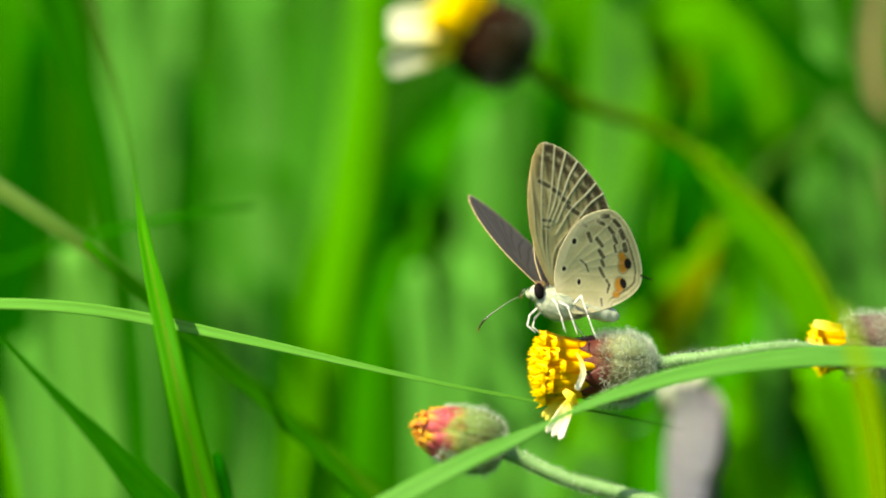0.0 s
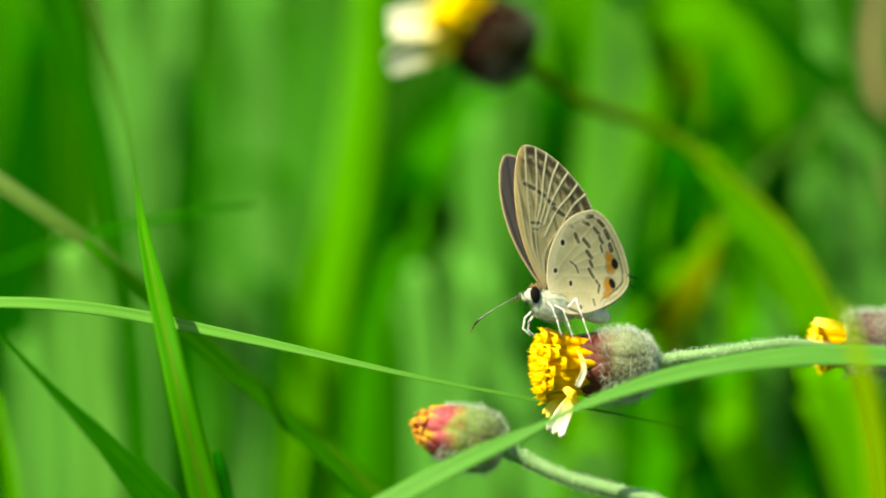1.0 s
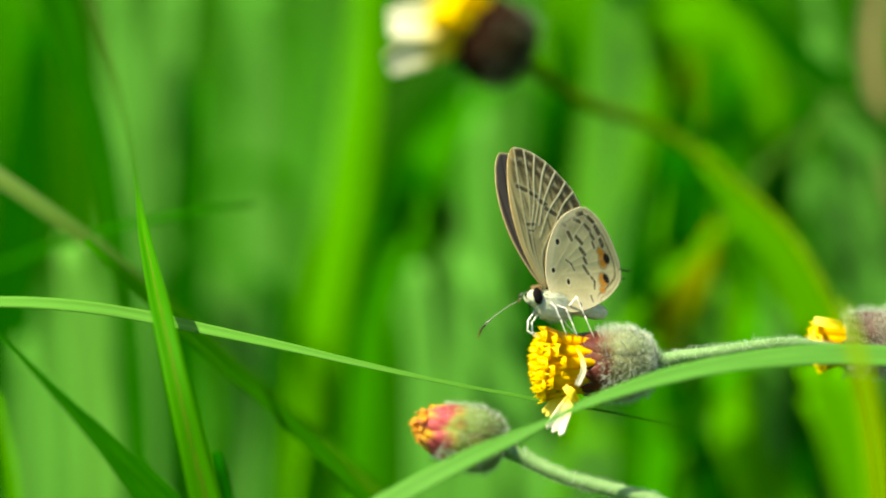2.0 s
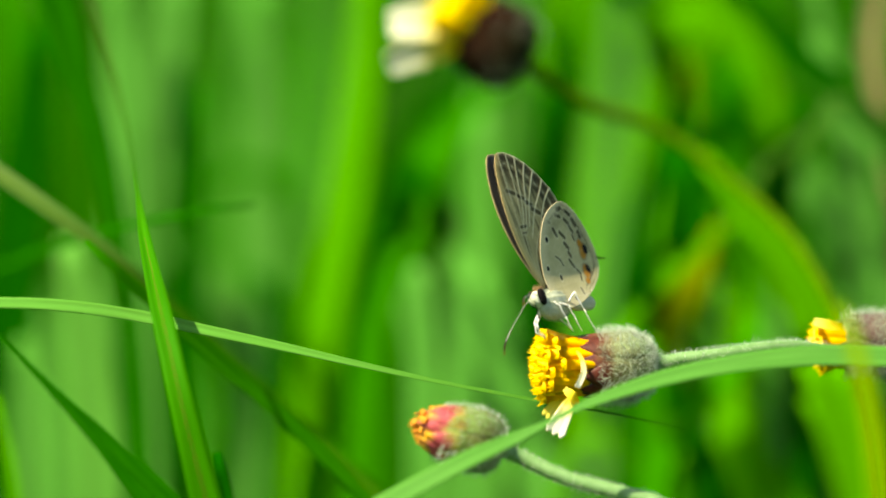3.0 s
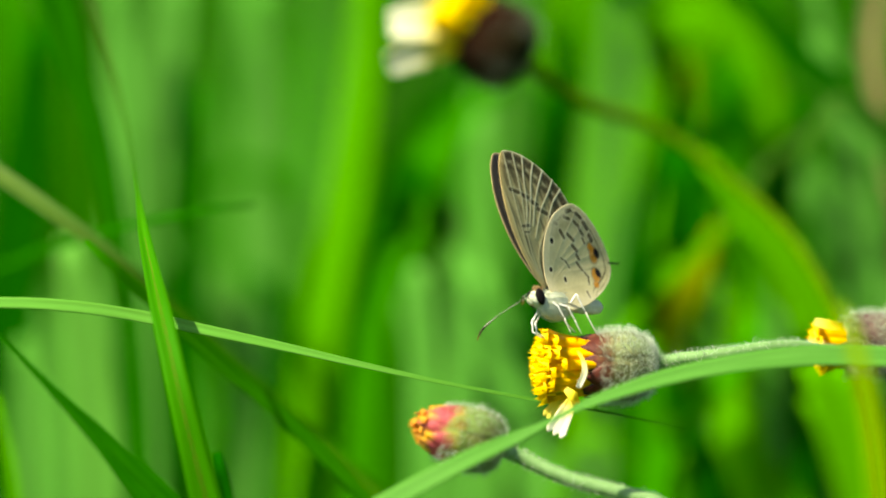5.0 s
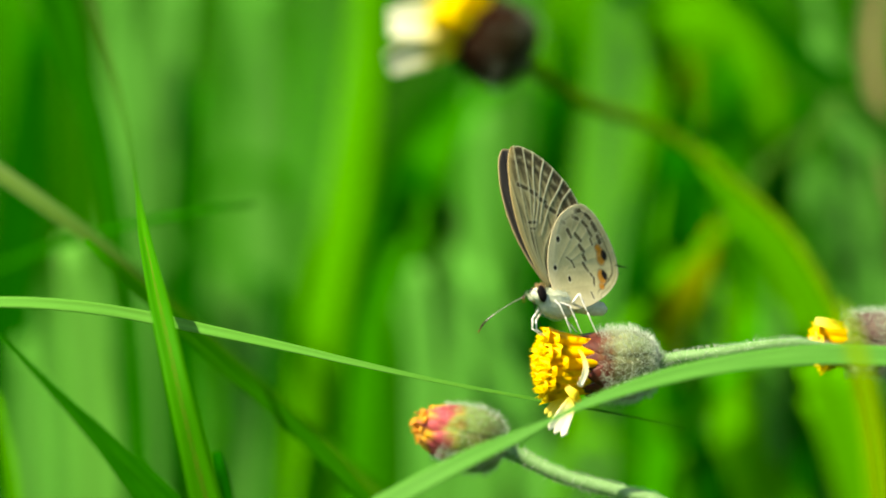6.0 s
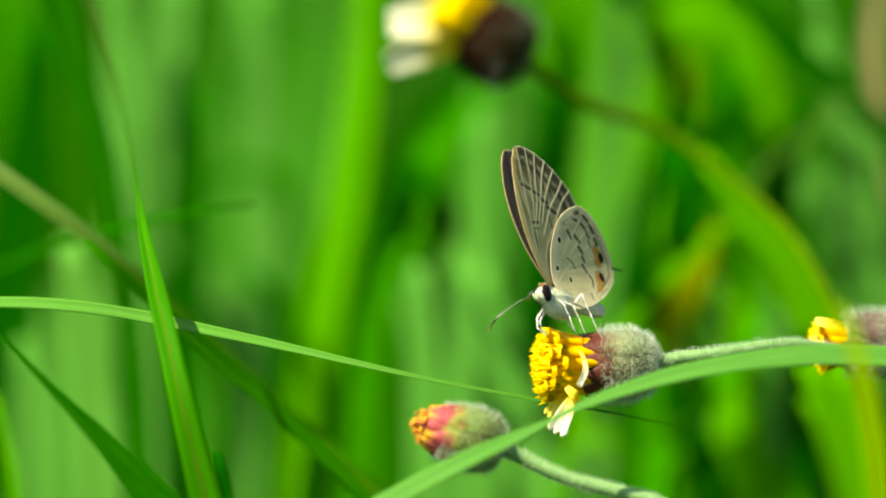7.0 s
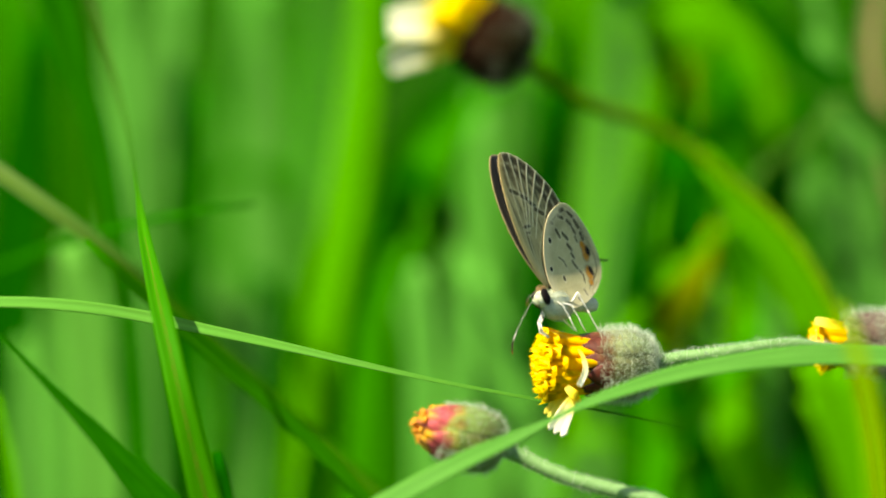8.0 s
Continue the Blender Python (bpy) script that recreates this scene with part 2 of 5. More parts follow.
def ribbon(bm, points, widths, facing, steps=40, fold=0.18, thick=0.10, twist=(0, 0)):
    """A leaf blade: a folded strip with thickness. facing: where its upper side looks. mm widths, metre points."""
    line, ws = spline(points, steps), values(widths, steps, points)
    uvl = bm.loops.layers.uv.verify()
    rows = []
    for k, p in enumerate(line):
        d = (line[min(k + 1, steps)] - line[max(k - 1, 0)]).normalized()
        tw = twist[0] + (twist[1] - twist[0]) * k / steps
        side = d.cross(facing).normalized()
        side = Matrix.Rotation(radians(tw), 3, d) @ side
        nor = side.cross(d).normalized()
        w = ws[k] * MM / 2
        top = []
        for j, a in enumerate((-1, -0.55, 0, 0.55, 1)):
            lift = (abs(a) - 0.35) * fold * w * 1.6
            top.append(bm.verts.new(p + side * a * w + nor * lift))
        th = thick * MM * min(1, ws[k] / 1.0)
        low = [bm.verts.new(v.co - nor * th) for v in top]
        rows.append((top, low))
    def quad(vs, us):
        f = bm.faces.new(vs)
        for loop, u in zip(f.loops, us):
            loop[uvl].uv = u
    for k in range(steps):
        (t0, l0), (t1, l1) = rows[k], rows[k + 1]
        v0, v1 = k / steps, (k + 1) / steps
        for j in range(4):
            us = ((j / 4, v0), ((j + 1) / 4, v0), ((j + 1) / 4, v1), (j / 4, v1))
            quad((t0[j], t0[j + 1], t1[j + 1], t1[j]), us)
            quad((l0[j], l0[j + 1], l1[j + 1], l1[j]), us)
        for j in (0, 4):
            quad((t0[j], l0[j], l1[j], t1[j]), ((j / 4, v0), (j / 4, v0), (j / 4, v1), (j / 4, v1)))
    for top, low in (rows[0], rows[-1]):
        for j in range(4):
            bm.faces.new((top[j], top[j + 1], low[j + 1], low[j]))


def hairs(bm, spots, length, radius, rng, droop=0.35, wild=0.35):
    """Fine curved hairs; spots: (place, outward direction)."""
    for p, d in spots:
        d = (d + Vector((rng.gauss(0, wild), rng.gauss(0, wild), rng.gauss(0, wild)))).normalized()
        n = length * rng.uniform(0.5, 1.25)
        side = d.orthogonal().normalized()
        side = Matrix.Rotation(rng.uniform(0, 6.28), 3, d) @ side
        bi = d.cross(side)
        mid, end = p + d * n * 0.55 + side * n * 0.06, p + d * n + side * n * droop * rng.uniform(-0.5, 1)
        rings = []
        for q, r in ((p - d * n * 0.1, radius), (mid, radius * 0.75)):
            rings.append([bm.verts.new(q + (side * math.cos(a) + bi * math.sin(a)) * r) for a in (0, 2.09, 4.19)])
        tip = bm.verts.new(end)
        for j in range(3):
            bm.faces.new((rings[0][j], rings[0][(j + 1) % 3], rings[1][(j + 1) % 3], rings[1][j]))
            bm.faces.new((rings[1][j], rings[1][(j + 1) % 3], tip))


def ground_below(p, dx=0.0, dy=0.0):
    return Vector((p.x + dx, p.y + dy, -0.004))


# ---------------------------------------------------------------- ground
def make_ground():
    bm = bmesh.new()
    rng = random.Random(2)
    n, size = 60, 900.0
    def spread(k):
        f = 2 * k / n - 1
        return math.copysign(abs(f) ** 5 * size + abs(f) * 3.0, f)
    grid = [[bm.verts.new((spread(i), spread(j), -0.002 + min(1, abs(spread(i)) / 1.5 + abs(spread(j)) / 1.5) * 0.006 * rng.uniform(-1, 1))) for j in range(n + 1)] for i in range(n + 1)]
    for i in range(n):
        for j in range(n):
            bm.faces.new((grid[i][j], grid[i + 1][j], grid[i + 1][j + 1], grid[i][j + 1]))
    tagged(new("ground", mesh_of("ground", bm, SOIL)), "mossy green meadow soil under the grass", "ground", kind="structure")


make_ground()


# ---------------------------------------------------------------- grass
FRONT = turned(0, -1, 0.25)


def grass_blade(points, widths, mat, label, facing=None, root=(0.0, 0.0), steps=44, fold=0.18, twist=(0, 0), thick=0.1, rooted=True, rib=0.0, ribmat=None, ribfrom=0):
    """points run from the tip; the blade goes on to its root in the ground."""
    pts = list(points)
    ws = list(widths) if len(widths) == len(pts) else [float(np.interp(k / (len(pts) - 1), np.linspace(0, 1, len(widths)), widths)) for k in range(len(pts))]
    if rooted:
        foot = ground_below(pts[-1], *root)
        mid = pts[-1].lerp(foot, 0.5) + (pts[-1] - pts[-2]).normalized() * (pts[-1] - foot).length * 0.12
        pts += [mid, foot]
        ws += [ws[-1], ws[-1] * 0.7]
    base = pts[-1].copy()
    bm = bmesh.new()
    ribbon(bm, [p - base for p in pts], ws, facing or FRONT, steps, fold, thick, twist)
    ob = new("grass_blade", mesh_of("grass_blade", bm, mat))
    ob.location = base
    if rib:
        bm = bmesh.new()
        out = facing or FRONT
        tube(bm, [p - base - out * 0.1 * fold * w * MM for p, w in zip(pts[ribfrom:], ws[ribfrom:])], [max(0.012, rib * w) * MM for w in ws[ribfrom:]], 6, steps)
        part("midrib", bm, ribmat or mat, ob, "raised midrib of the blade")
    return tagged(ob, label, "grass blade", "grass blades")


def near_grass():
    grass_blade([at(24.32, 6, -17.99), at(17.28, 5, -16.49), at(9.92, 4, -15.16), at(0.00, 3, -13.28), at(-9.21, 2, -11.24), at(-17.05, 1, -9.42), at(-25.42, 0, -7.62), at(-28.22, 0, -7.00), at(-35.39, -2, -5.80), at(-43.61, -4, -5.28), at(-52.34, -6, -5.93)],
                [0.03, 0.224, 0.336, 0.448, 0.784, 1.064, 1.344, 1.456, 1.456, 1.344, 1.232], FINETIP,
                "long thin pale green grass blade with a fine tip", facing=turned(0, -0.8, 0.6), root=(-0.03, 0.02), steps=70, fold=0.12)
    grass_blade([at(-38.22, 46, 29.30), at(-36.67, 42, 24.02), at(-34.26, 34, 17.22), at(-31.88, 20, 9.89), at(-30.80, 10, 5.75), at(-29.71, 3, 1.18), at(-27.41, -9, -6.56), at(-25.75, -13, -13.09), at(-24.28, -14, -19.09), at(-22.64, -14, -25.37)],
                [0.45, 0.65, 0.40, 0.22, 0.42, 1.25, 2.1, 2.35, 2.6, 3.1], DRYTIP,
                "upright bright green grass blade with a dry brown tip", root=(0.02, 0.0), fold=0.16, steps=60, rib=0.018, ribmat=RUST, ribfrom=5)
    grass_blade([at(-46.15, -14, -5.41), at(-42.87, -14, -8.48), at(-39.59, -14, -11.76), at(-36.42, -14, -14.98), at(-33.69, -14, -17.77), at(-31.39, -14, -20.29), at(-29.20, -14, -22.48), at(-26.47, -14, -25.37)],
                [0.28, 0.38, 0.62, 1.1, 1.85, 2.5, 3.1, 3.5], SHADY,
                "dark green folded grass blade", root=(0.03, 0.0), fold=0.2, facing=turned(0.5, -1, 0), rib=0.025)
    grass_blade([at(53.75, -10, -12.72), at(48.24, -10, -11.07), at(42.73, -10, -10.52), at(36.06, -11, -10.39), at(29.42, -12, -10.98), at(21.70, -13, -12.44), at(14.00, -14, -14.93), at(12.25, -14, -15.70), at(10.05, -15, -16.76), at(7.43, -15, -18.07), at(3.05, -16, -20.00), at(-2.39, -17, -22.80), at(-7.82, -18, -26.02)],
                [1.680, 2.128, 2.464, 2.464, 2.128, 1.848, 1.120, 0.504, 0.560, 1.344, 2.016, 2.128, 2.240], ARCH,
                "arching pale green grass blade in front of the flower", facing=turned(0, -0.8, 0.6), root=(-0.04, 0.02), steps=70, fold=0.14)


near_grass()


def soft_grass():
    """Blades beside and behind the flowers, tip first."""
    deep, mid, bright, pale = "tall grass blade, dark green as the shade between blades", "tall green grass blade", "tall yellow-green grass blade", "tall pale green grass blade"
    rows = (
        # the wide pale blade and its dark neighbours
        ([at(-34.47, 163, 37.10), at(-36.25, 163, 24.28), at(-38.03, 163, 10.04), at(-39.10, 163, -2.78), at(-39.81, 163, -32.69)], 6.160, PALE, pale),
        ([at(-62.91, 218, 38.25), at(-58.33, 218, 24.51), at(-56.80, 218, 10.76), at(-57.57, 218, -35.04)], 3.920, FIELD, deep),
        ([at(-51.56, 163, 22.86), at(-51.56, 163, 10.04), at(-50.85, 163, -4.20), at(-51.56, 163, -32.69)], 3.360, GREEN, mid),
        ([at(-29.91, 130, 19.83), at(-29.91, 130, 9.61), at(-30.59, 130, -4.02), at(-31.61, 130, -31.27)], 3.360, DEEP, deep),
        ([at(-32.51, 273, 40.82), at(-31.70, 273, 19.64), at(-32.92, 273, -4.81), at(-33.73, 273, -37.40)], 3.920, GREEN, mid),
        ([at(-25.03, 254, 41.53), at(-27.02, 254, 27.18), at(-28.22, 254, 11.24), at(-28.61, 254, -12.67), at(-28.22, 254, -36.59)], 4.144, PALE, pale),
        ([at(-30.21, 254, 20.80), at(-30.61, 254, 14.43), at(-29.01, 254, 1.67), at(-29.81, 254, -12.67)], 2.464, GREEN, mid),
        ([at(-23.67, 309, 42.50), at(-24.09, 309, 20.45), at(-24.09, 309, -5.01), at(-25.79, 309, -38.94)], 4.480, GREEN, mid),
        ([at(-16.73, 200, 29.94), at(-17.62, 200, 20.98), at(-18.59, 200, 9.03), at(-20.09, 200, -2.91), at(-21.21, 200, -34.27)], 2.464, GREEN, mid),
        # the bright blade in the middle and the dark ones that cross it
        ([at(-9.05, 124, 35.21), at(-9.73, 124, 21.69), at(-11.22, 124, 8.18), at(-13.11, 124, -2.64), at(-15.14, 124, -13.45), at(-16.49, 124, -31.02)], 4.592, BRIGHT, bright),
        ([at(-15.14, 236, 39.09), at(-15.76, 236, 25.05), at(-16.54, 236, 11.00), at(-17.48, 236, -4.60)], 3.136, PALE, pale),
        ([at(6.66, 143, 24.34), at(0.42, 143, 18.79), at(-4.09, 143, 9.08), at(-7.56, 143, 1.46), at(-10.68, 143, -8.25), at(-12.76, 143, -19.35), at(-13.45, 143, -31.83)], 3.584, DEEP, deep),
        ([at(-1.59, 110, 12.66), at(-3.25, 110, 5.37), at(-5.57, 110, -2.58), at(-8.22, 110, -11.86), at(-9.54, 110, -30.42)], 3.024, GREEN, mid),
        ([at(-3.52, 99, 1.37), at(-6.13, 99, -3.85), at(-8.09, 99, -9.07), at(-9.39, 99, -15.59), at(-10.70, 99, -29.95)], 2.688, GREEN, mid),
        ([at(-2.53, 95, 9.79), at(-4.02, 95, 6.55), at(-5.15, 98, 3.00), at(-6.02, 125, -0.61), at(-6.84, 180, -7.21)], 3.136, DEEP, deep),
        ([at(8.18, 124, 19.66), at(1.76, 124, 15.95), at(-2.43, 124, 10.20), at(-3.99, 124, 2.77), at(-4.66, 124, -5.34)], 2.800, GREEN, "bending green grass blade"),
        ([at(1.23, 226, 1.62), at(2.78, 226, -9.17), at(2.39, 226, -21.51), at(2.00, 226, -35.39)], 5.376, PALE, pale),
        ([at(4.28, 218, 22.98), at(2.37, 218, 15.35), at(-0.31, 218, 3.13), at(-1.07, 218, -12.14), at(-3.36, 218, -35.04)], 4.480, GREEN, mid),
        ([at(9.64, 254, 39.93), at(7.65, 254, 19.21), at(6.06, 254, 1.67), at(5.26, 254, -15.86), at(4.46, 254, -36.59)], 5.040, PALE, pale),
        ([at(11.99, 110, 19.28), at(12.33, 110, 14.64), at(11.99, 110, 9.34), at(11.00, 110, 1.39)], 2.912, DEEP, deep),
        ([at(19.19, 236, 40.65), at(17.63, 236, 28.17), at(16.85, 236, 15.68), at(17.63, 236, 1.64), at(16.85, 236, -35.81)], 4.816, BRIGHT, bright),
        ([at(24.34, 200, 35.91), at(23.22, 200, 22.47), at(21.35, 200, 9.03), at(20.61, 200, -8.89), at(19.86, 200, -34.27)], 5.040, PALE, pale),
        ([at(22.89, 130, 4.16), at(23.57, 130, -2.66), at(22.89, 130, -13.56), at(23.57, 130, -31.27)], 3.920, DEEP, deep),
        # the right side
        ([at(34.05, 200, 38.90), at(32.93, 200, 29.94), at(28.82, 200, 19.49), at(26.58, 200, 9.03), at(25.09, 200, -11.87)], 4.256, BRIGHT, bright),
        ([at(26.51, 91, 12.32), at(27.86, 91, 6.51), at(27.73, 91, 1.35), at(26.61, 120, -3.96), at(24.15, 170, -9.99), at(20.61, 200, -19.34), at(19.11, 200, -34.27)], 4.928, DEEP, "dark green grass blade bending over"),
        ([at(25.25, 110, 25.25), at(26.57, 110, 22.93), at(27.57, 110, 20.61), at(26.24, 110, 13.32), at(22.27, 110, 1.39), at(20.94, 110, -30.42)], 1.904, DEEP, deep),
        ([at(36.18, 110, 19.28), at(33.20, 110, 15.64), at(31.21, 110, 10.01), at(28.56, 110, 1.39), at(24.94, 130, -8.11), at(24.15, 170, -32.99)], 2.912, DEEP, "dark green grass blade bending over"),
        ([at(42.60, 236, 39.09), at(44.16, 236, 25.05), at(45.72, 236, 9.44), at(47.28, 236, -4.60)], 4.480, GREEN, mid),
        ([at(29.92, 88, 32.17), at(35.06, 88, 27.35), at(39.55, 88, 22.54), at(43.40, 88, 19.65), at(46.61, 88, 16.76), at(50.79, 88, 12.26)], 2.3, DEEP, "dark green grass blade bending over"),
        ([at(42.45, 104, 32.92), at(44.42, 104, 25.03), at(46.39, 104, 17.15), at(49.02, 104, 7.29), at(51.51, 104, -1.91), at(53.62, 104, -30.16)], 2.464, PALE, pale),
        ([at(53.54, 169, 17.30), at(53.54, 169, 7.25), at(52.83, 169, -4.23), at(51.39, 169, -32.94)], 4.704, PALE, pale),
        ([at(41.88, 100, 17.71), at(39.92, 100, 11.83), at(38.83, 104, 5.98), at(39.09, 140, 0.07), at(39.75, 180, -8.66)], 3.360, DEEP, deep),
        ([at(37.71, 140, 26.31), at(34.95, 140, 20.10), at(33.57, 140, 12.50), at(35.64, 140, 1.45), at(37.71, 140, -8.22)], 3.920, GREEN, "bending green grass blade"),
        ([at(22.21, 130, 25.96), at(27.66, 130, 28.68), at(33.11, 130, 28.00), at(37.20, 130, 23.91), at(39.24, 130, 16.42), at(39.93, 130, 6.88)], 3.360, BRIGHT, "bending yellow-green grass blade"),
        ([at(41.02, 150, 9.87), at(45.92, 150, 7.77), at(49.42, 150, 1.47), at(50.12, 150, -8.33), at(49.42, 150, -18.13)], 4.480, PALE, pale),
        ([at(44.42, 120, 1.41), at(47.44, 120, -3.96), at(48.79, 120, -9.34), at(49.12, 120, -17.40)], 2.240, DEEP, deep),
        ([at(39.77, 70, -12.44), at(42.90, 70, -17.45), at(44.77, 70, -22.45), at(46.02, 70, -28.70)], 3.920, BRIGHT, "bending yellow-green grass blade"),
        ([at(18.55, 120, -12.03), at(21.24, 120, -17.40), at(25.27, 120, -22.78), at(27.28, 120, -30.84)], 3.920, GREEN, "bending green grass blade"),
        ([at(35.29, 80, -7.55), at(32.75, 80, -13.26), at(28.31, 80, -18.34), at(25.13, 80, -22.78), at(23.23, 80, -29.13)], 2.576, GREEN, "bending green grass blade"),
        ([at(14.31, 110, -22.46), at(18.29, 110, -21.80), at(21.60, 110, -23.79), at(23.59, 110, -27.77), at(24.25, 110, -32.40)], 2.240, BRIGHT, "young yellow-green grass blade"),
        ([at(28.52, 70, 10.69), at(32.27, 70, 6.00), at(36.02, 70, 1.31), at(39.77, 70, -4.31), at(42.90, 70, -10.57), at(46.02, 70, -18.70), at(49.15, 70, -28.70)], 3.696, BRIGHT, "bending yellow-green grass blade"),
        ([at(31.80, 94, 3.95), at(32.90, 94, -2.53), at(34.39, 94, -12.89), at(35.04, 94, -21.96), at(35.37, 94, -29.73)], 3.248, BRIGHT, bright),
        ([at(40.48, 104, -9.13), at(40.80, 104, -17.02), at(41.46, 104, -23.59), at(41.79, 104, -30.16)], 2.576, DEEP, deep),
        ([at(32.31, 91, -10.25), at(32.63, 91, -17.99), at(32.96, 91, -29.60)], 4.256, BRIGHT, bright),
        ([at(23.19, 98, -10.36), at(23.84, 98, -19.48), at(23.84, 98, -29.90)], 4.480, GREEN, mid),
        ([at(40.95, 124, 0.07), at(39.94, 124, -8.04), at(39.60, 124, -20.20), at(39.94, 124, -31.02)], 3.360, PALE, pale),
        ([at(33.29, 78, 3.54), at(28.86, 78, 0.06), at(23.79, 78, -5.00), at(19.68, 78, -9.43), at(17.47, 78, -12.59)], 1.3, BRIGHT, "thin green grass blade leaning across"),
        ([at(44.89, 91, 16.19), at(39.73, 91, 12.00), at(35.86, 91, 8.45), at(32.63, 91, 3.93)], 0.560, OLIVE, "thin dry olive grass stalk"),
        ([at(-1.24, 98, 8.53), at(0.07, 98, 4.63), at(-0.13, 104, 1.38), at(-1.64, 130, -2.66), at(-3.54, 175, -8.61)], 2.800, DEEP, "dark green grass blade bending over"),
        ([at(6.32, 105, 21.78), at(4.34, 105, 16.52), at(0.39, 105, 12.57), at(-3.55, 105, 7.30), at(-5.86, 105, 0.72), at(-6.84, 105, -5.20)], 1.904, GREEN, "bending green grass blade"),
        ([at(-28.28, 150, 7.77), at(-24.08, 150, 9.87), at(-19.88, 150, 7.77), at(-17.78, 150, 1.47), at(-18.48, 150, -8.33)], 3.360, FIELD, deep),
        ([at(-36.88, 140, 1.45), at(-31.36, 140, -1.31), at(-27.21, 140, -6.84), at(-25.14, 140, -15.13), at(-24.45, 140, -31.70)], 3.920, PALE, pale),
        ([at(-23.12, 120, -2.62), at(-20.43, 120, -5.31), at(-19.08, 120, -10.68), at(-19.76, 120, -17.40)], 2.240, DEEP, deep),
        ([at(4.04, 110, -1.92), at(5.83, 110, -7.89), at(7.02, 110, -14.51), at(10.01, 110, -21.80), at(11.66, 110, -30.42)], 5.152, PALE, pale),
        ([at(-5.64, 120, -3.96), at(-2.28, 120, -10.01), at(0.40, 120, -17.40), at(2.42, 120, -30.84)], 5.040, PALE, pale),
        ([at(24.71, 86, -13.38), at(26.31, 86, -17.54), at(28.56, 86, -21.71), at(30.48, 86, -26.83)], 2.800, DEEP, "dark green grass blade bending over"),
        ([at(25.65, 112, -1.93), at(30.30, 112, -5.91), at(34.29, 112, -10.57), at(38.92, 150, -16.73)], 4.256, BRIGHT, "bending yellow-green grass blade"),
        ([at(26.37, 96, -23.32), at(31.57, 96, -23.32), at(36.44, 96, -25.27), at(40.02, 96, -29.82)], 3.136, BRIGHT, "bending yellow-green grass blade"),
        ([at(41.24, 84, -16.53), at(43.79, 84, -20.36), at(45.71, 84, -24.83), at(46.99, 84, -29.30)], 3.920, BRIGHT, "young yellow-green grass blade"),
        # below
        ([at(-42.51, 86, 1.34), at(-41.23, 86, -5.06), at(-39.95, 86, -12.74), at(-38.99, 86, -20.42), at(-38.67, 86, -29.39)], 5.376, NEARPALE, bright),
        ([at(-51.38, 150, -2.73), at(-49.98, 150, -11.13), at(-48.93, 150, -20.93), at(-48.58, 150, -32.13)], 6.720, PALE, pale),
        ([at(-36.73, 104, -6.50), at(-36.73, 104, -13.08), at(-36.27, 104, -20.96), at(-35.74, 104, -30.16)], 2.576, DEEP, deep),
        ([at(-21.22, 124, -5.34), at(-22.23, 124, -12.10), at(-23.25, 124, -20.20), at(-23.92, 124, -31.02)], 5.376, PALE, pale),
        ([at(-48.19, 94, -10.30), at(-47.87, 94, -18.07), at(-47.54, 94, -29.73)], 3.920, PALE, pale),
        ([at(-48.17, 50, -15.71), at(-46.96, 50, -20.57), at(-45.74, 50, -27.85)], 1.120, BRIGHT, "young yellow-green grass blade"),
        ([at(-14.17, 78, -20.19), at(-15.12, 78, -24.62), at(-15.44, 78, -29.05)], 1.456, DEEP, deep),
        ([at(-7.03, 124, -8.04), at(-6.35, 124, -17.50), at(-5.68, 124, -31.02)], 4.256, FIELD, deep),
        ([at(26.76, 124, -16.83), at(27.43, 124, -22.91), at(28.11, 124, -31.02)], 4.480, GREEN, mid),
        ([at(-22.92, 14, -20.57), at(-22.46, 14, -22.87), at(-21.89, 14, -26.30)], 1.456, DEEP, "short dark green grass blade"),
        # across
        ([at(-19.76, 34, 4.67), at(-23.90, 34, 4.20), at(-28.73, 36, 3.38), at(-33.09, 40, 2.57), at(-40.28, 50, 0.67), at(-47.06, 60, -1.48), at(-52.46, 66, -3.67)], 0.80, SHADY, "thin green grass blade lying across"),
        ([at(31.73, 72, 7.71), at(35.49, 72, 1.32), at(39.13, 72, -5.58), at(42.08, 72, -12.48), at(45.53, 72, -21.26), at(47.72, 72, -28.78)], 3.0, BRIGHT, "bending yellow-green grass blade"),
        ([at(4.15, 118, 18.16), at(4.56, 118, 6.10), at(4.96, 118, -5.29), at(5.23, 118, -17.35), at(5.43, 118, -30.75)], 4.6, PALE, pale),
        ([at(43.13, 64, -12.33), at(45.11, 64, -17.29), at(46.85, 64, -22.25), at(48.08, 64, -28.44)], 3.0, BRIGHT, bright),
        ([at(-6.58, 150, 0.77), at(-5.88, 150, -8.33), at(-5.46, 150, -19.53), at(-5.32, 150, -32.13)], 5.0, PALE, pale),
        ([at(-0.83, 140, -2.69), at(-0.41, 140, -10.98), at(-0.14, 140, -20.65), at(0.00, 140, -31.70)], 4.6, PALE, pale),
        ([at(-21.98, 150, -5.53), at(-21.42, 150, -14.63), at(-21.00, 150, -23.73), at(-20.86, 150, -32.13)], 5.6, PALE, pale),
        ([at(-2.98, 94, -1.88), at(-2.46, 94, -7.71), at(-2.07, 94, -16.77), at(-1.81, 94, -29.73)], 4.2, PALE, pale),
        ([at(32.96, 98, 3.00), at(32.57, 98, -2.54), at(32.31, 98, -8.40), at(32.18, 98, -16.87)], 2.6, PALE, pale),
        ([at(1.81, 92, 0.06), at(2.07, 92, -7.68), at(2.32, 92, -16.73), at(2.58, 92, -29.64)], 3.2, PALE, pale),
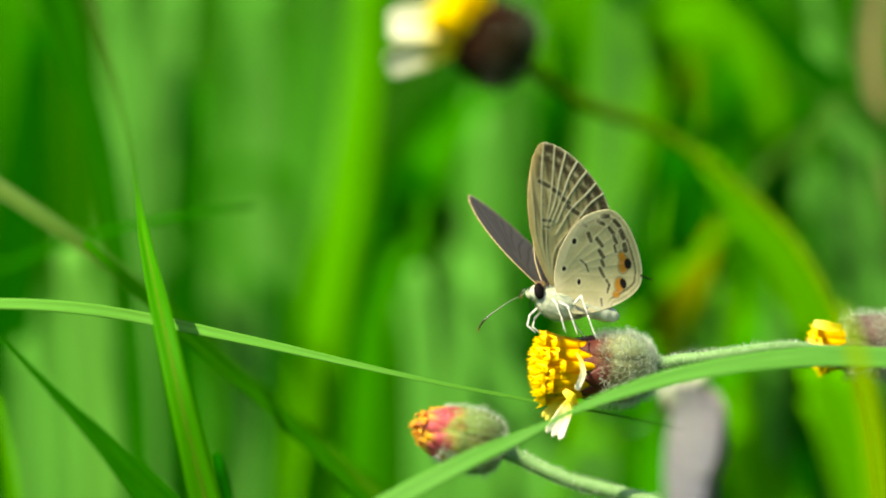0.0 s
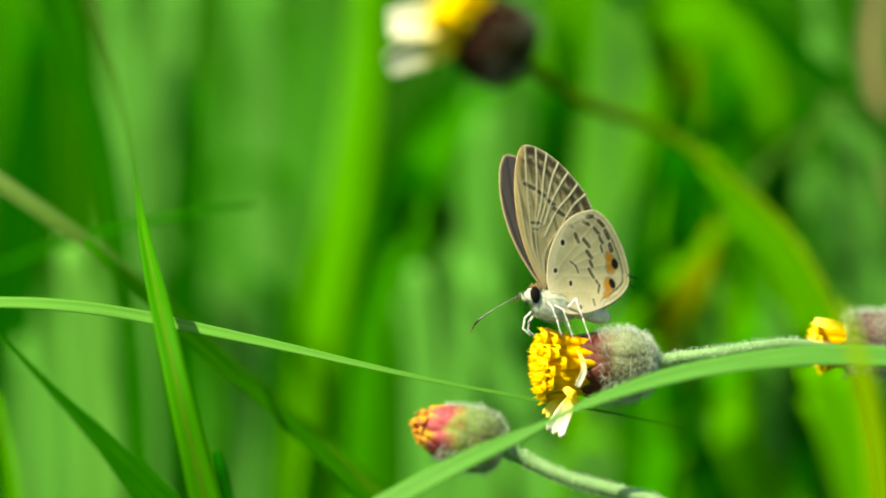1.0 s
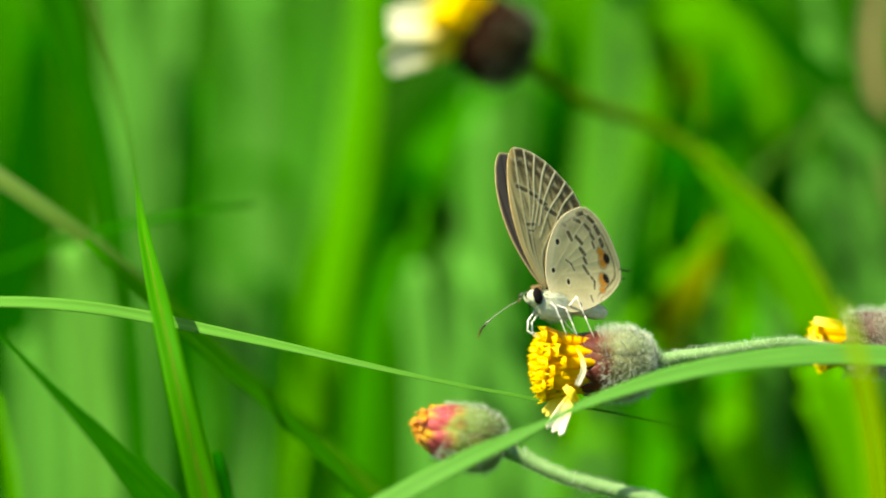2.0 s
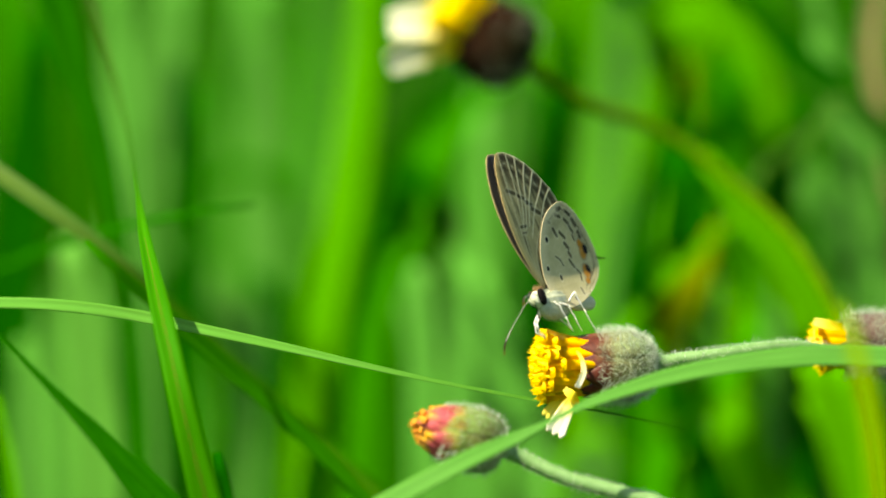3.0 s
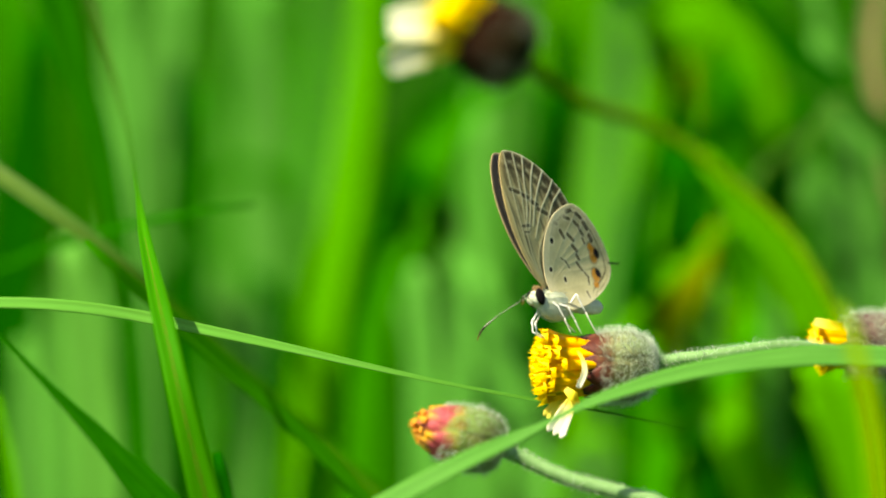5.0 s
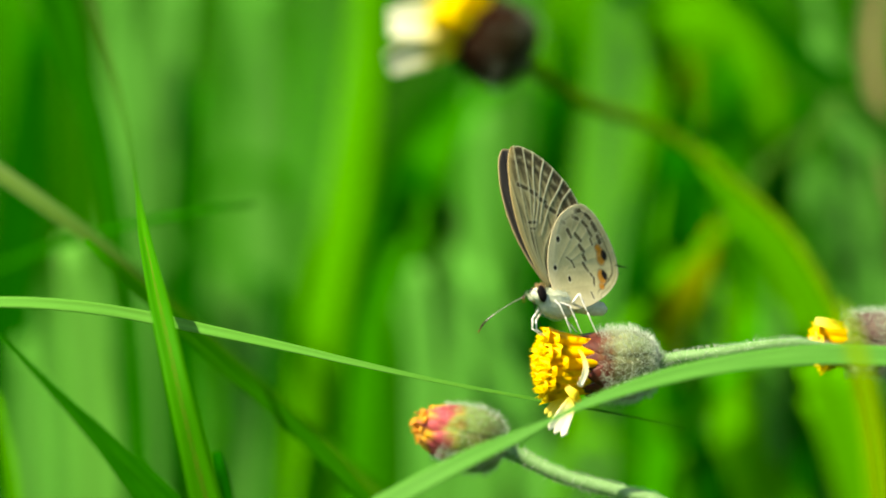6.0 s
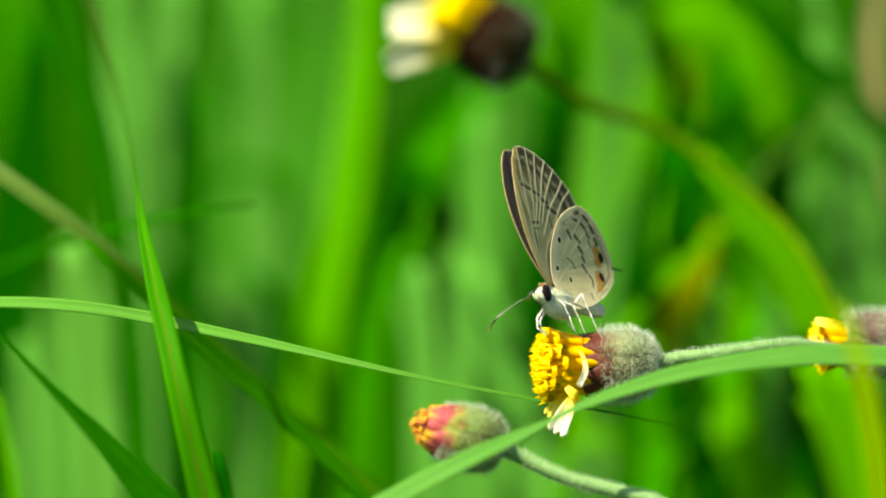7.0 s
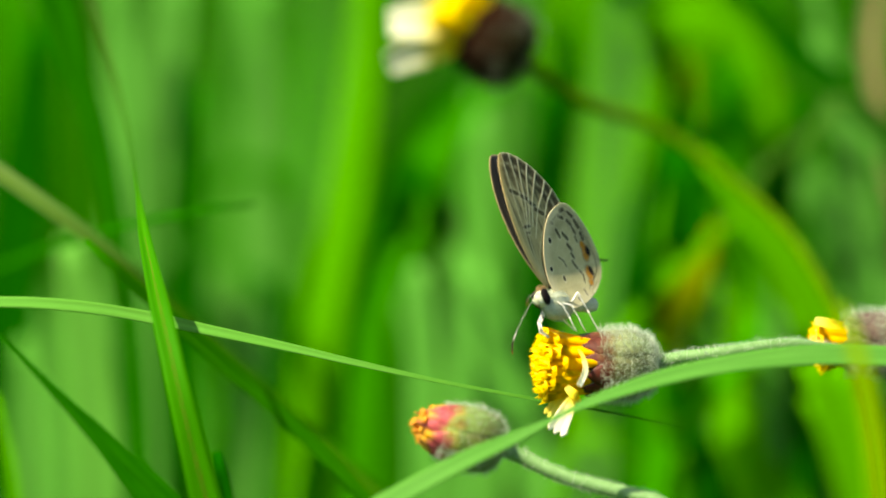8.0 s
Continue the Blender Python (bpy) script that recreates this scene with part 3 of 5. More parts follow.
        # the broad pale leaves and the shade between them, put in as near-black blades
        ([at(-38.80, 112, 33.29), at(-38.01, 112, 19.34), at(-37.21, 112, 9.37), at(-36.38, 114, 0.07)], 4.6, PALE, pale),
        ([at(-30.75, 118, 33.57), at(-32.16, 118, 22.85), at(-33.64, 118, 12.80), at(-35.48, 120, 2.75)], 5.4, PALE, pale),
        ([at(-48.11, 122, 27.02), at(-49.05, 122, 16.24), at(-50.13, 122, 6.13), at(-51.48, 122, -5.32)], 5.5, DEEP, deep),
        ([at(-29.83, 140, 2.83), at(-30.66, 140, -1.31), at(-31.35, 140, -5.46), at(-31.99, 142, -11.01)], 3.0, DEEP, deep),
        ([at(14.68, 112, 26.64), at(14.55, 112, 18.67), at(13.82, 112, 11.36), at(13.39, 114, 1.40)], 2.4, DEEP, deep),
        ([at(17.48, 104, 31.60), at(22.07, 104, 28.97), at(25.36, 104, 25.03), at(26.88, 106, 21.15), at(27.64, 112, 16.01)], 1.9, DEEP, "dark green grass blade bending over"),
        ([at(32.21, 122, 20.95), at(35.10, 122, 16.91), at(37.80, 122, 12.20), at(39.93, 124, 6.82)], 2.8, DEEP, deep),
        ([at(-54.19, 160, 35.53), at(-53.76, 160, 24.18), at(-53.19, 160, 10.00), at(-52.77, 160, -2.77)], 6.0, GREEN, mid),
        ([at(-46.04, 152, 28.14), at(-45.62, 152, 16.91), at(-45.05, 152, 7.79), at(-44.49, 152, -2.74)], 5.0, FIELD, mid),
        ([at(-24.72, 170, 34.56), at(-24.00, 170, 25.94), at(-23.14, 170, 17.32), at(-22.56, 170, 1.51)], 6.0, PALE, pale),
        ([at(42.61, 96, 24.75), at(44.69, 96, 19.55), at(45.99, 96, 13.70), at(46.83, 96, 6.56), at(47.42, 98, -1.89)], 2.4, PALE, pale),
        ([at(39.44, 86, 9.03), at(41.36, 86, 12.87), at(43.40, 86, 15.43), at(45.20, 86, 17.35)], 0.7, OLIVE, "thin dry olive grass stalk"),
        ([at(35.64, -56, -5.03), at(36.62, -58, -7.79), at(37.59, -60, -12.04), at(38.36, -62, -17.52), at(38.82, -64, -22.96)], 1.5, LIMESTALK, "yellow-green grass blade close to the lens"),
        ([at(-36.51, 17, 0.86), at(-31.14, 19, -3.99), at(-28.01, 20, -6.89), at(-20.55, 22, -13.53), at(-14.17, 22, -19.33), at(-7.78, 22, -25.83), at(-3.72, 22, -30.25)], 1.568, FIELD, "long dark green grass blade leaning across"),
    )
    grass_blade([at(-43.92, 50, 34.03), at(-41.50, 50, 26.75), at(-39.19, 50, 18.26), at(-36.95, 50, 10.98), at(-35.25, 50, 2.49), at(-34.09, 50, -4.79), at(-33.00, 50, -15.71), at(-32.40, 50, -27.85)],
                [3.8, 4.3, 3.5, 2.7, 2.0, 1.9, 1.9, 1.9], SHADY, deep, steps=40)
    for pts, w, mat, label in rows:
        # dark blades, many standing in for shaded gaps, are made wider
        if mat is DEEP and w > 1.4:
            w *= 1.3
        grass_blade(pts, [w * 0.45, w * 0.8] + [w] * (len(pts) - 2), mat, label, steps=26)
    grass_blade([at(31.08, 88, 2.95), at(29.79, 88, -0.58), at(27.86, 88, -5.07), at(25.96, 92, -9.62), at(24.91, 110, -13.85)], [0.7, 2.6, 3.5, 2.4, 1.1], AMBER, "yellowing green grass blade")
    grass_blade([at(29.37, 130, 22.55), at(29.16, 130, 19.15), at(28.89, 130, 15.06), at(28.34, 130, 9.61)], [0.560, 1.680, 1.680, 0.784], AMBER, "yellowing green grass blade")
    grass_blade([at(50.55, 98, 32.64), at(49.77, 98, 27.43), at(49.25, 98, 22.87), at(50.10, 98, 17.65), at(51.73, 98, 9.84), at(53.16, 98, 1.37)], [1.680, 2.016, 2.016, 2.016, 2.016, 2.016], TAN, "dry pinkish grass stalk", fold=0.5)
    return grass_blade([at(-49.62, 30, 10.05), at(-46.09, 30, 7.64), at(-40.21, 30, 3.47), at(-34.39, 31, -0.88), at(-29.18, 33, -5.43), at(-21.60, 36, -12.52), at(-15.12, 38, -18.52), at(-8.57, 38, -24.47), at(-5.00, 38, -27.80)],
                       [2.1, 2.1, 2.1, 2.0, 1.9, 1.8, 1.8, 1.8, 1.8], LEANING, "grass stalk leaning across, straw-coloured above and dark green below", fold=0.35, rib=0.10, ribmat=DARKSTEM, facing=turned(0.3, -0.75, 0.6))


STALK = soft_grass()


def meadow():
    """The meadow all round, kept clear of the line of sight."""
    rng = random.Random(11)
    bm = bmesh.new()
    made = 0
    while made < 7000:
        r = rng.uniform(0.0, 1.0) ** 0.7 * 3.4
        a = rng.uniform(0, 6.2832)
        x, y = r * math.cos(a), r * math.sin(a) + 0.4
        if -0.85 < y < 0.34 and abs(x) < 0.26:
            continue
        h = rng.uniform(0.16, 0.34)
        if y < 0 and abs(x) < 0.4:
            h *= 0.6
        lean = Vector((rng.gauss(0, 0.3), rng.gauss(0, 0.3), 1)).normalized()
        root = Vector((x, y, -0.004))
        tip = root + lean * h
        bend = Vector((rng.gauss(0, 0.05), rng.gauss(0, 0.05), -abs(rng.gauss(0, 0.03))))
        w = rng.uniform(2.5, 6.0)
        f = Vector((rng.gauss(0, 1), rng.gauss(0, 1), 0.2)).normalized()
        ribbon(bm, [tip + bend, root.lerp(tip, 0.6), root], [0.2, w * 0.8, w, w * 0.8], f, 5, 0.3, 0.15)
        made += 1
    ob = new("meadow_grass", mesh_of("meadow_grass", bm, FIELD))
    tagged(ob, "dense green meadow grass around the flowers", "grass", kind="stuff")


meadow()


# ---------------------------------------------------------------- daisies
def surface_frame(axis):
    z = axis.normalized()
    x = Vector((0, 0, 1)).cross(z)
    x = x.normalized() if x.length > 1e-3 else Vector((1, 0, 0))
    y = z.cross(x)
    return Matrix((x, y, z)).transposed()


def cup_radius(f, r, closed):
    """The outline of the flower cup from its base (0) to its rim (1)."""
    prof = np.interp(f, [0, 0.05, 0.15, 0.35, 0.6, 0.85, 1.0], [0.25, 0.55, 0.82, 1.0, 1.0, 0.94, 0.90] if not closed else [0.25, 0.60, 0.88, 1.0, 0.94, 0.76, 0.58])
    return float(prof) * r


def daisy(name, label, base, axis, stem, stem_r, r=3.5, cup=7.6, floret_len=4.6, closed=False, hair=800, bract=None, cupmat=None, stemmat=None, seed=1, florets=34, hair_len=1.0, stem_hair=160, spread=1.0, floretmat=None, floret_size=1.0, fill=0.76, hair_top=0.78):
    """A coat-button daisy: head with cup, bracts, florets and ray petals on a long stem, which goes down to the ground."""
    rng = random.Random(seed)
    foot = ground_below(stem[-1], 0.03, 0.03)
    plant = thing(name, Matrix.Translation(foot), label, "flower", "daisies")
    R = surface_frame(axis)
    M = Matrix.Translation(base - foot) @ R.to_4x4()
    def place(ob):
        ob.matrix_local = M
        return ob
    # stem
    bm = bmesh.new()
    pts = [base + axis.normalized() * 0.6 * MM] + list(stem) + [stem[-1].lerp(foot, 0.5) + Vector((0.01, 0, 0.0)), foot]
    line = tube(bm, [p - foot for p in pts], [x * MM for x in stem_r], 10, 60)
    part("stem", bm, stemmat or STEM, plant)
    if stem_hair:
        spots = []
        for _ in range(stem_hair):
            k = int(rng.uniform(0, 1) ** 1.5 * 40)
            d = (line[k + 1] - line[k]).normalized()
            out = Matrix.Rotation(rng.uniform(0, 6.28), 3, d) @ d.orthogonal().normalized()
            spots.append((line[k].lerp(line[k + 1], rng.random()) + out * stem_r[0] * MM * 0.9, out))
        bm = bmesh.new()
        hairs(bm, spots, 0.5 * MM, 0.019 * MM, rng)
        hairs(bm, spots[::60], 1.25 * MM, 0.022 * MM, rng, 0.5)
        part("stem_hair", bm, HAIR, plant, "fine white hairs on the stem")["kind"] = "stuff"
    # cup
    bm = bmesh.new()
    uvl = bm.loops.layers.uv.verify()
    n, s = 14, 28
    rings = []
    for i in range(n + 1):
        f = i / n
        rr = cup_radius(f, r * 0.95, closed) * MM
        rings.append([bm.verts.new((rr * math.cos(6.2832 * j / s) * (1 + 0.02 * math.sin(j * 2.7)), rr * math.sin(6.2832 * j / s), f * cup * MM)) for j in range(s)])
    for i in range(n):
        for j in range(s):
            fc = bm.faces.new((rings[i][j], rings[i][(j + 1) % s], rings[i + 1][(j + 1) % s], rings[i + 1][j]))
            for loop, (u, v) in zip(fc.loops, ((j, i), (j + 1, i), (j + 1, i + 1), (j, i + 1))):
                loop[uvl].uv = (u / s, v / n)
    bm.faces.new(rings[0])
    bm.faces.new(rings[-1])
    cup_ob = place(part("cup", bm, cupmat or INVOLUCRE, plant))
    # bracts: two rows of lance-shaped scales that hug the cup
    for row, (count, wid, top, lift) in enumerate(((6, 0.80, 1.0, 0.10), (6, 0.78, 1.08 if not closed else 1.10, 0.02))):
        for c in range(count):
            a0 = 6.2832 * (c + 0.5 * row + rng.uniform(-0.08, 0.08)) / count + seed
            bm = bmesh.new()
            uvl = bm.loops.layers.uv.verify()
            tp = top * rng.uniform(0.92, 1.06)
            grid = []
            for i in range(11):
                f = i / 10
                z = (0.06 + (tp - 0.06) * f)
                half = 3.1416 / count * wid * 1.25 * min(1, 0.55 + 1.8 * f) * (1 - max(0, (f - 0.55) / 0.45) ** 1.8)
                rowv = []
                for j in range(7):
                    g = j / 3 - 1
                    rr = cup_radius(min(z, 1), r, closed) + lift + 0.10 * (1 - g * g) + (-0.6 * max(0, z - 0.9) if not closed else -4.0 * max(0, z - 0.97))
                    a = a0 + g * half
                    rowv.append(bm.verts.new((rr * math.cos(a) * MM, rr * math.sin(a) * MM, z * cup * MM)))
                grid.append(rowv)
            back = [[bm.verts.new((v.co.x * 0.965, v.co.y * 0.965, v.co.z)) for v in rowv] for rowv in grid]
            for g, flip in ((grid, 0), (back, 1)):
                for i in range(10):
                    for j in range(6):
                        fc = bm.faces.new((g[i][j], g[i][j + 1], g[i + 1][j + 1], g[i + 1][j]))
                        for loop, (u, v) in zip(fc.loops, ((j, i), (j + 1, i), (j + 1, i + 1), (j, i + 1))):
                            loop[uvl].uv = (u / 6, v / 10)
            for i in range(10):
                for j in (0, 6):
                    bm.faces.new((grid[i][j], grid[i + 1][j], back[i + 1][j], back[i][j]))
            part("bract", bm, bract or BRACT, cup_ob)
    # hairs
    if hair:
        spots = []
        for _ in range(hair):
            f = rng.uniform(0.02, 1.0) ** 1.2 * hair_top if not closed else rng.uniform(0.02, 0.8)
            a = rng.uniform(0, 6.2832)
            rr = (cup_radius(f, r, closed) + 0.18) * MM
            slope = 0.35 if f > 0.2 else -0.3
            spots.append((Vector((rr * math.cos(a), rr * math.sin(a), f * cup * MM)), Vector((math.cos(a), math.sin(a), slope)).normalized()))
        bm = bmesh.new()
        hairs(bm, spots, hair_len * MM, 0.016 * MM, rng)
        part("hair", bm, HAIR, cup_ob, "fine white woolly hairs")["kind"] = "stuff"
    # disc florets, each a tube with five lobes
    kinds = []
    for k in range(4):
        bm = bmesh.new()
        uvl = bm.loops.layers.uv.verify()
        n5, length = 10, floret_len * rng.uniform(0.88, 1.08)
        prof = ((0, 0.30), (0.35, 0.40), (0.62, 0.50), (0.84, 0.68), (1.0, 0.78))
        rows = []
        for i, (f, rr) in enumerate(prof):
            ring = []
            for j in range(n5):
                lobe = 1.0 if j % 2 == 0 else (0.72 if i == 4 else 1.0)
                zz = f * length * (rng.uniform(0.94, 1.03) if i == 4 else 1) if not (i == 4 and j % 2) else 0.87 * length
                q = rr * floret_size * (lobe if i == 4 else 1) * rng.uniform(0.9, 1.1)
                ring.append(bm.verts.new((q * math.cos(6.2832 * j / n5) * MM, q * math.sin(6.2832 * j / n5) * MM, zz * MM)))
            rows.append(ring)
        for i in range(4):
            for j in range(n5):
                fc = bm.faces.new((rows[i][j], rows[i][(j + 1) % n5], rows[i + 1][(j + 1) % n5], rows[i + 1][j]))
                for loop, v in zip(fc.loops, (i, i, i + 1, i + 1)):
                    loop[uvl].uv = (j / n5, prof[v][0])
        top = bm.verts.new((0, 0, length * 0.93 * MM))
        for j in range(n5):
            fc = bm.faces.new((rows[3][j], rows[3][(j + 1) % n5], top))
            for loop in fc.loops:
                loop[uvl].uv = (0.5, 0.75)
        kinds.append(mesh_of("floret", bm, floretmat or FLORET))
    for k in range(florets):
        q = math.sqrt((k + 0.5) / florets)
        a = k * 2.39996
        rr = q * r * (fill if not closed else 0.47)
        ob = new("floret", kinds[k % 4])
        ob.parent = plant
        tilt = q * 16 * spread + rng.uniform(-7, 8)
        turn = Matrix.Rotation(a, 4, "Z") @ Matrix.Rotation(radians(tilt), 4, "Y") @ Matrix.Rotation(rng.uniform(0, 6), 4, "Z")
        z = (cup * 0.90 - 0.5 * q * q - rng.uniform(0, 1.7) * q ** 3 + rng.uniform(-0.35, 0.35)) * MM
        ob.matrix_local = M @ Matrix.Translation((rr * math.cos(a) * MM, rr * math.sin(a) * MM, z)) @ turn
    return plant


def petal(plant, path, widths, facing, teeth=0.09, curl=0.22, mat=None):
    """A ray petal of the plant along a line, with three teeth at its end; mm widths."""
    foot = plant.matrix_basis.translation
    ns, bm = 14, bmesh.new()
    uvl = bm.loops.layers.uv.verify()
    line, ws = spline([p - foot for p in path], ns), values(widths, ns, path)
    length = sum((b - a).length for a, b in zip(line, line[1:]))
    grid = []
    for i, p in enumerate(line):
        d = (line[min(i + 1, ns)] - line[max(i - 1, 0)]).normalized()
        side = d.cross(facing).normalized()
        nor = side.cross(d)
        rowv = []
        for j in range(13):
            g = j / 6 - 1
            push = 0.0
            if i >= ns - 2:
                push = (i - ns + 2) * teeth * length * (abs(math.sin(math.pi * 1.5 * (g + 1))) - 0.55 - 0.25 * g * g)
            w = ws[i] * MM / 2
            rowv.append(bm.verts.new(p + side * g * w + nor * (g * g * curl + 0.02 * math.cos(g * 9.4)) * w + d * push))
        grid.append((rowv, nor))
    low = [[bm.verts.new(v.co - nor * 0.07 * MM) for v in rowv] for rowv, nor in grid]
    grid = [rowv for rowv, _ in grid]
    for g in (grid, low):
        for i in range(ns):
            for j in range(12):
                fc = bm.faces.new((g[i][j], g[i][j + 1], g[i + 1][j + 1], g[i + 1][j]))
                for loop, (u, v) in zip(fc.loops, ((j, i), (j + 1, i), (j + 1, i + 1), (j, i + 1))):
                    loop[uvl].uv = (u / 12, v / ns)
    for i in range(ns):
        for j in (0, 12):
            bm.faces.new((grid[i][j], grid[i + 1][j], low[i + 1][j], low[i][j]))
    for end in (0, -1):
        for j in range(12):
            bm.faces.new((grid[end][j], grid[end][j + 1], low[end][j + 1], low[end][j]))
    return part("ray_petal", bm, mat or RAY, plant, "yellow petal with a toothed tip" if mat is YELLOWRAY else "cream petal with a toothed tip")


def daisies():
    main = daisy("daisy", "yellow daisy with a hairy green cup and cream petals", at(21.24, 2, -11.63), turned(-0.995, -0.08, -0.01),
                 [at(22.81, 2, -11.07), at(26.80, 2, -10.62), at(31.29, 3, -9.96), at(34.72, 4, -9.69), at(38.23, 6, -10.24), at(42.47, 10, -11.90), at(55.18, 12, -16.37)], [0.72, 0.68, 0.64, 0.6, 0.56, 0.56, 0.6, 0.7, 0.8],
                 hair=3600, seed=3, stem_hair=2600, florets=140, floret_len=5.6, spread=0.22, r=3.32, fill=0.82, hair_len=0.85)
    petal(main, [at(13.17, -2, -9.99), at(13.71, -2.6, -10.98), at(13.88, -2.8, -12.09), at(13.26, -2.8, -13.65)], [0.2, 0.45, 0.62, 0.6], turned(0.3, -1, 0.2), 0.03)
    petal(main, [at(12.86, -1, -14.59), at(12.11, -2, -15.96), at(10.93, -2.5, -18.23)], [0.7, 1.5, 2.2], turned(0.2, -1, 0.25), 0.06)
    petal(main, [at(13.42, -1, -15.37), at(12.78, -2.2, -14.56), at(12.05, -2, -13.84)], [0.5, 1.1, 0.7], turned(0.2, -1, 0.4), 0.05, mat=YELLOWRAY)
    petal(main, [at(12.56, 1, -14.64), at(11.43, 0.5, -15.47), at(10.31, 0.5, -16.76)], [0.8, 1.6, 1.5], turned(0.1, -1, 0.4), 0.05, mat=YELLOWRAY)
    bud = daisy("daisy_bud", "closed daisy bud with pink and yellow tips and a hairy cup", at(6.03, -7, -19.53), turned(-0.93, -0.2, 0.26),
                [at(7.30, -7, -20.20), at(11.93, -8, -22.32), at(17.43, -9, -23.77), at(21.80, -10, -25.05)], [0.72, 0.7, 0.68, 0.7, 0.7, 0.8], r=3.0, cup=8.5, floret_len=2.0, floret_size=0.5, closed=True, hair=1500, bract=PINKBRACT, cupmat=PINKBRACT, seed=5, florets=34, hair_len=0.7, stem_hair=1600, floretmat=BUDFLORET)
    side = daisy("daisy", "yellow daisy with a purplish hairy cup", at(48.05, 10, -9.62), turned(-0.98, -0.1, 0.0),
                 [at(50.44, 10, -9.7), at(55.75, 12, -12.51), at(61.19, 15, -18.31)], [0.5, 0.5, 0.6, 0.8], r=3.05, hair=1900, bract=PURPLEBRACT, cupmat=PURPLEBRACT, seed=8, florets=16, floret_len=4.7, spread=0.6, floret_size=1.25, fill=0.42, hair_top=1.0)
    petal(side, [at(40.11, 7, -7.87), at(38.68, 6, -7.63), at(37.15, 6, -7.30)], [0.9, 1.1, 0.9], turned(0, -1, 0.4), 0.05, mat=YELLOWRAY)
    # the cup's shade is in its bract colour
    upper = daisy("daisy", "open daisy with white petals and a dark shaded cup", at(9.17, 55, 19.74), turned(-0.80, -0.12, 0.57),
                  [at(10.45, 55, 19.13), at(13.22, 56, 17.08), at(16.95, 58, 15.29), at(22.54, 60, 13.61), at(27.47, 60, 10.53), at(31.68, 58, 7.31), at(36.37, 54, 2.87), at(39.19, 50, -1.27), at(41.36, 46, -5.67), at(43.33, 44, -10.16), at(44.83, 44, -14.96), at(46.04, 44, -20.97), at(46.94, 44, -27.59)], [0.8, 0.8, 0.8, 0.75, 0.7, 0.65, 0.6, 0.55, 0.55, 0.55, 0.55, 0.55, 0.6, 0.6, 0.7, 0.8], r=4.5, cup=8.0, hair=260, hair_len=1.1, florets=60, floret_len=5.4, floretmat=LEMON, stemmat=DARKSTEM, bract=SHADEDBRACT, cupmat=SHADEDBRACT, seed=9, stem_hair=0)
    for path, widths, facing in (([at(1.89, 52, 24.40), at(-1.76, 50, 24.32), at(-5.70, 50, 24.20)], [2.6, 4.4, 3.4], turned(0.1, -1, 0.25)), ([at(1.28, 52, 21.97), at(-2.06, 50, 21.29), at(-5.82, 50, 19.84)], [2.2, 3.6, 2.9], turned(0.15, -1, -0.25)),
                                 ([at(2.81, 54, 26.91), at(-0.24, 52, 28.66), at(-3.29, 52, 31.09)], [2.0, 3.6, 3.2], turned(-0.1, -1, 0.4)), ([at(4.05, 58, 28.31), at(0.99, 60, 30.86), at(-0.86, 62, 33.42)], [2.0, 3.6, 3.2], turned(-0.1, -1, 0.4))):
        petal(upper, path, widths, facing, 0.05, mat=SOFTRAY)
    return main, bud, side, upper


MAIN, BUD, SIDE, UPPER = daisies()


# ---------------------------------------------------------------- butterflies
# Body space, mm: a runs back from the wing base, n to the butterfly's left, b up.
FORE = ((0.0, 0.0), (-0.9, 1.3), (-2.0, 3.4), (-2.9, 6.0), (-3.35, 9.0), (-3.25, 11.6), (-2.85, 13.3), (-2.2, 14.2), (-1.4, 14.2), (0.2, 13.6), (2.05, 12.35), (3.7, 10.75), (5.0, 9.1), (5.65, 7.5), (5.5, 6.5), (4.4, 5.2), (2.6, 3.0), (1.0, 0.8))
HIND = ((0.3, -0.6), (0.1, 0.6), (0.15, 2.0), (0.45, 3.6), (1.3, 5.4), (2.6, 6.9), (4.1, 7.6), (5.7, 7.8), (7.2, 6.8), (8.4, 5.1), (9.25, 3.2), (9.65, 1.6), (9.5, 0.4), (8.75, -0.5), (7.7, -1.2), (6.4, -1.8), (5.0, -2.25), (3.6, -2.5), (1.9, -2.5), (0.8, -1.7))


def outline(points, n=420):
    return [(p.x, p.y) for p in spline([Vector((a, b, 0)) for a, b in points] + [Vector((*points[0], 0))], n)][:-1]


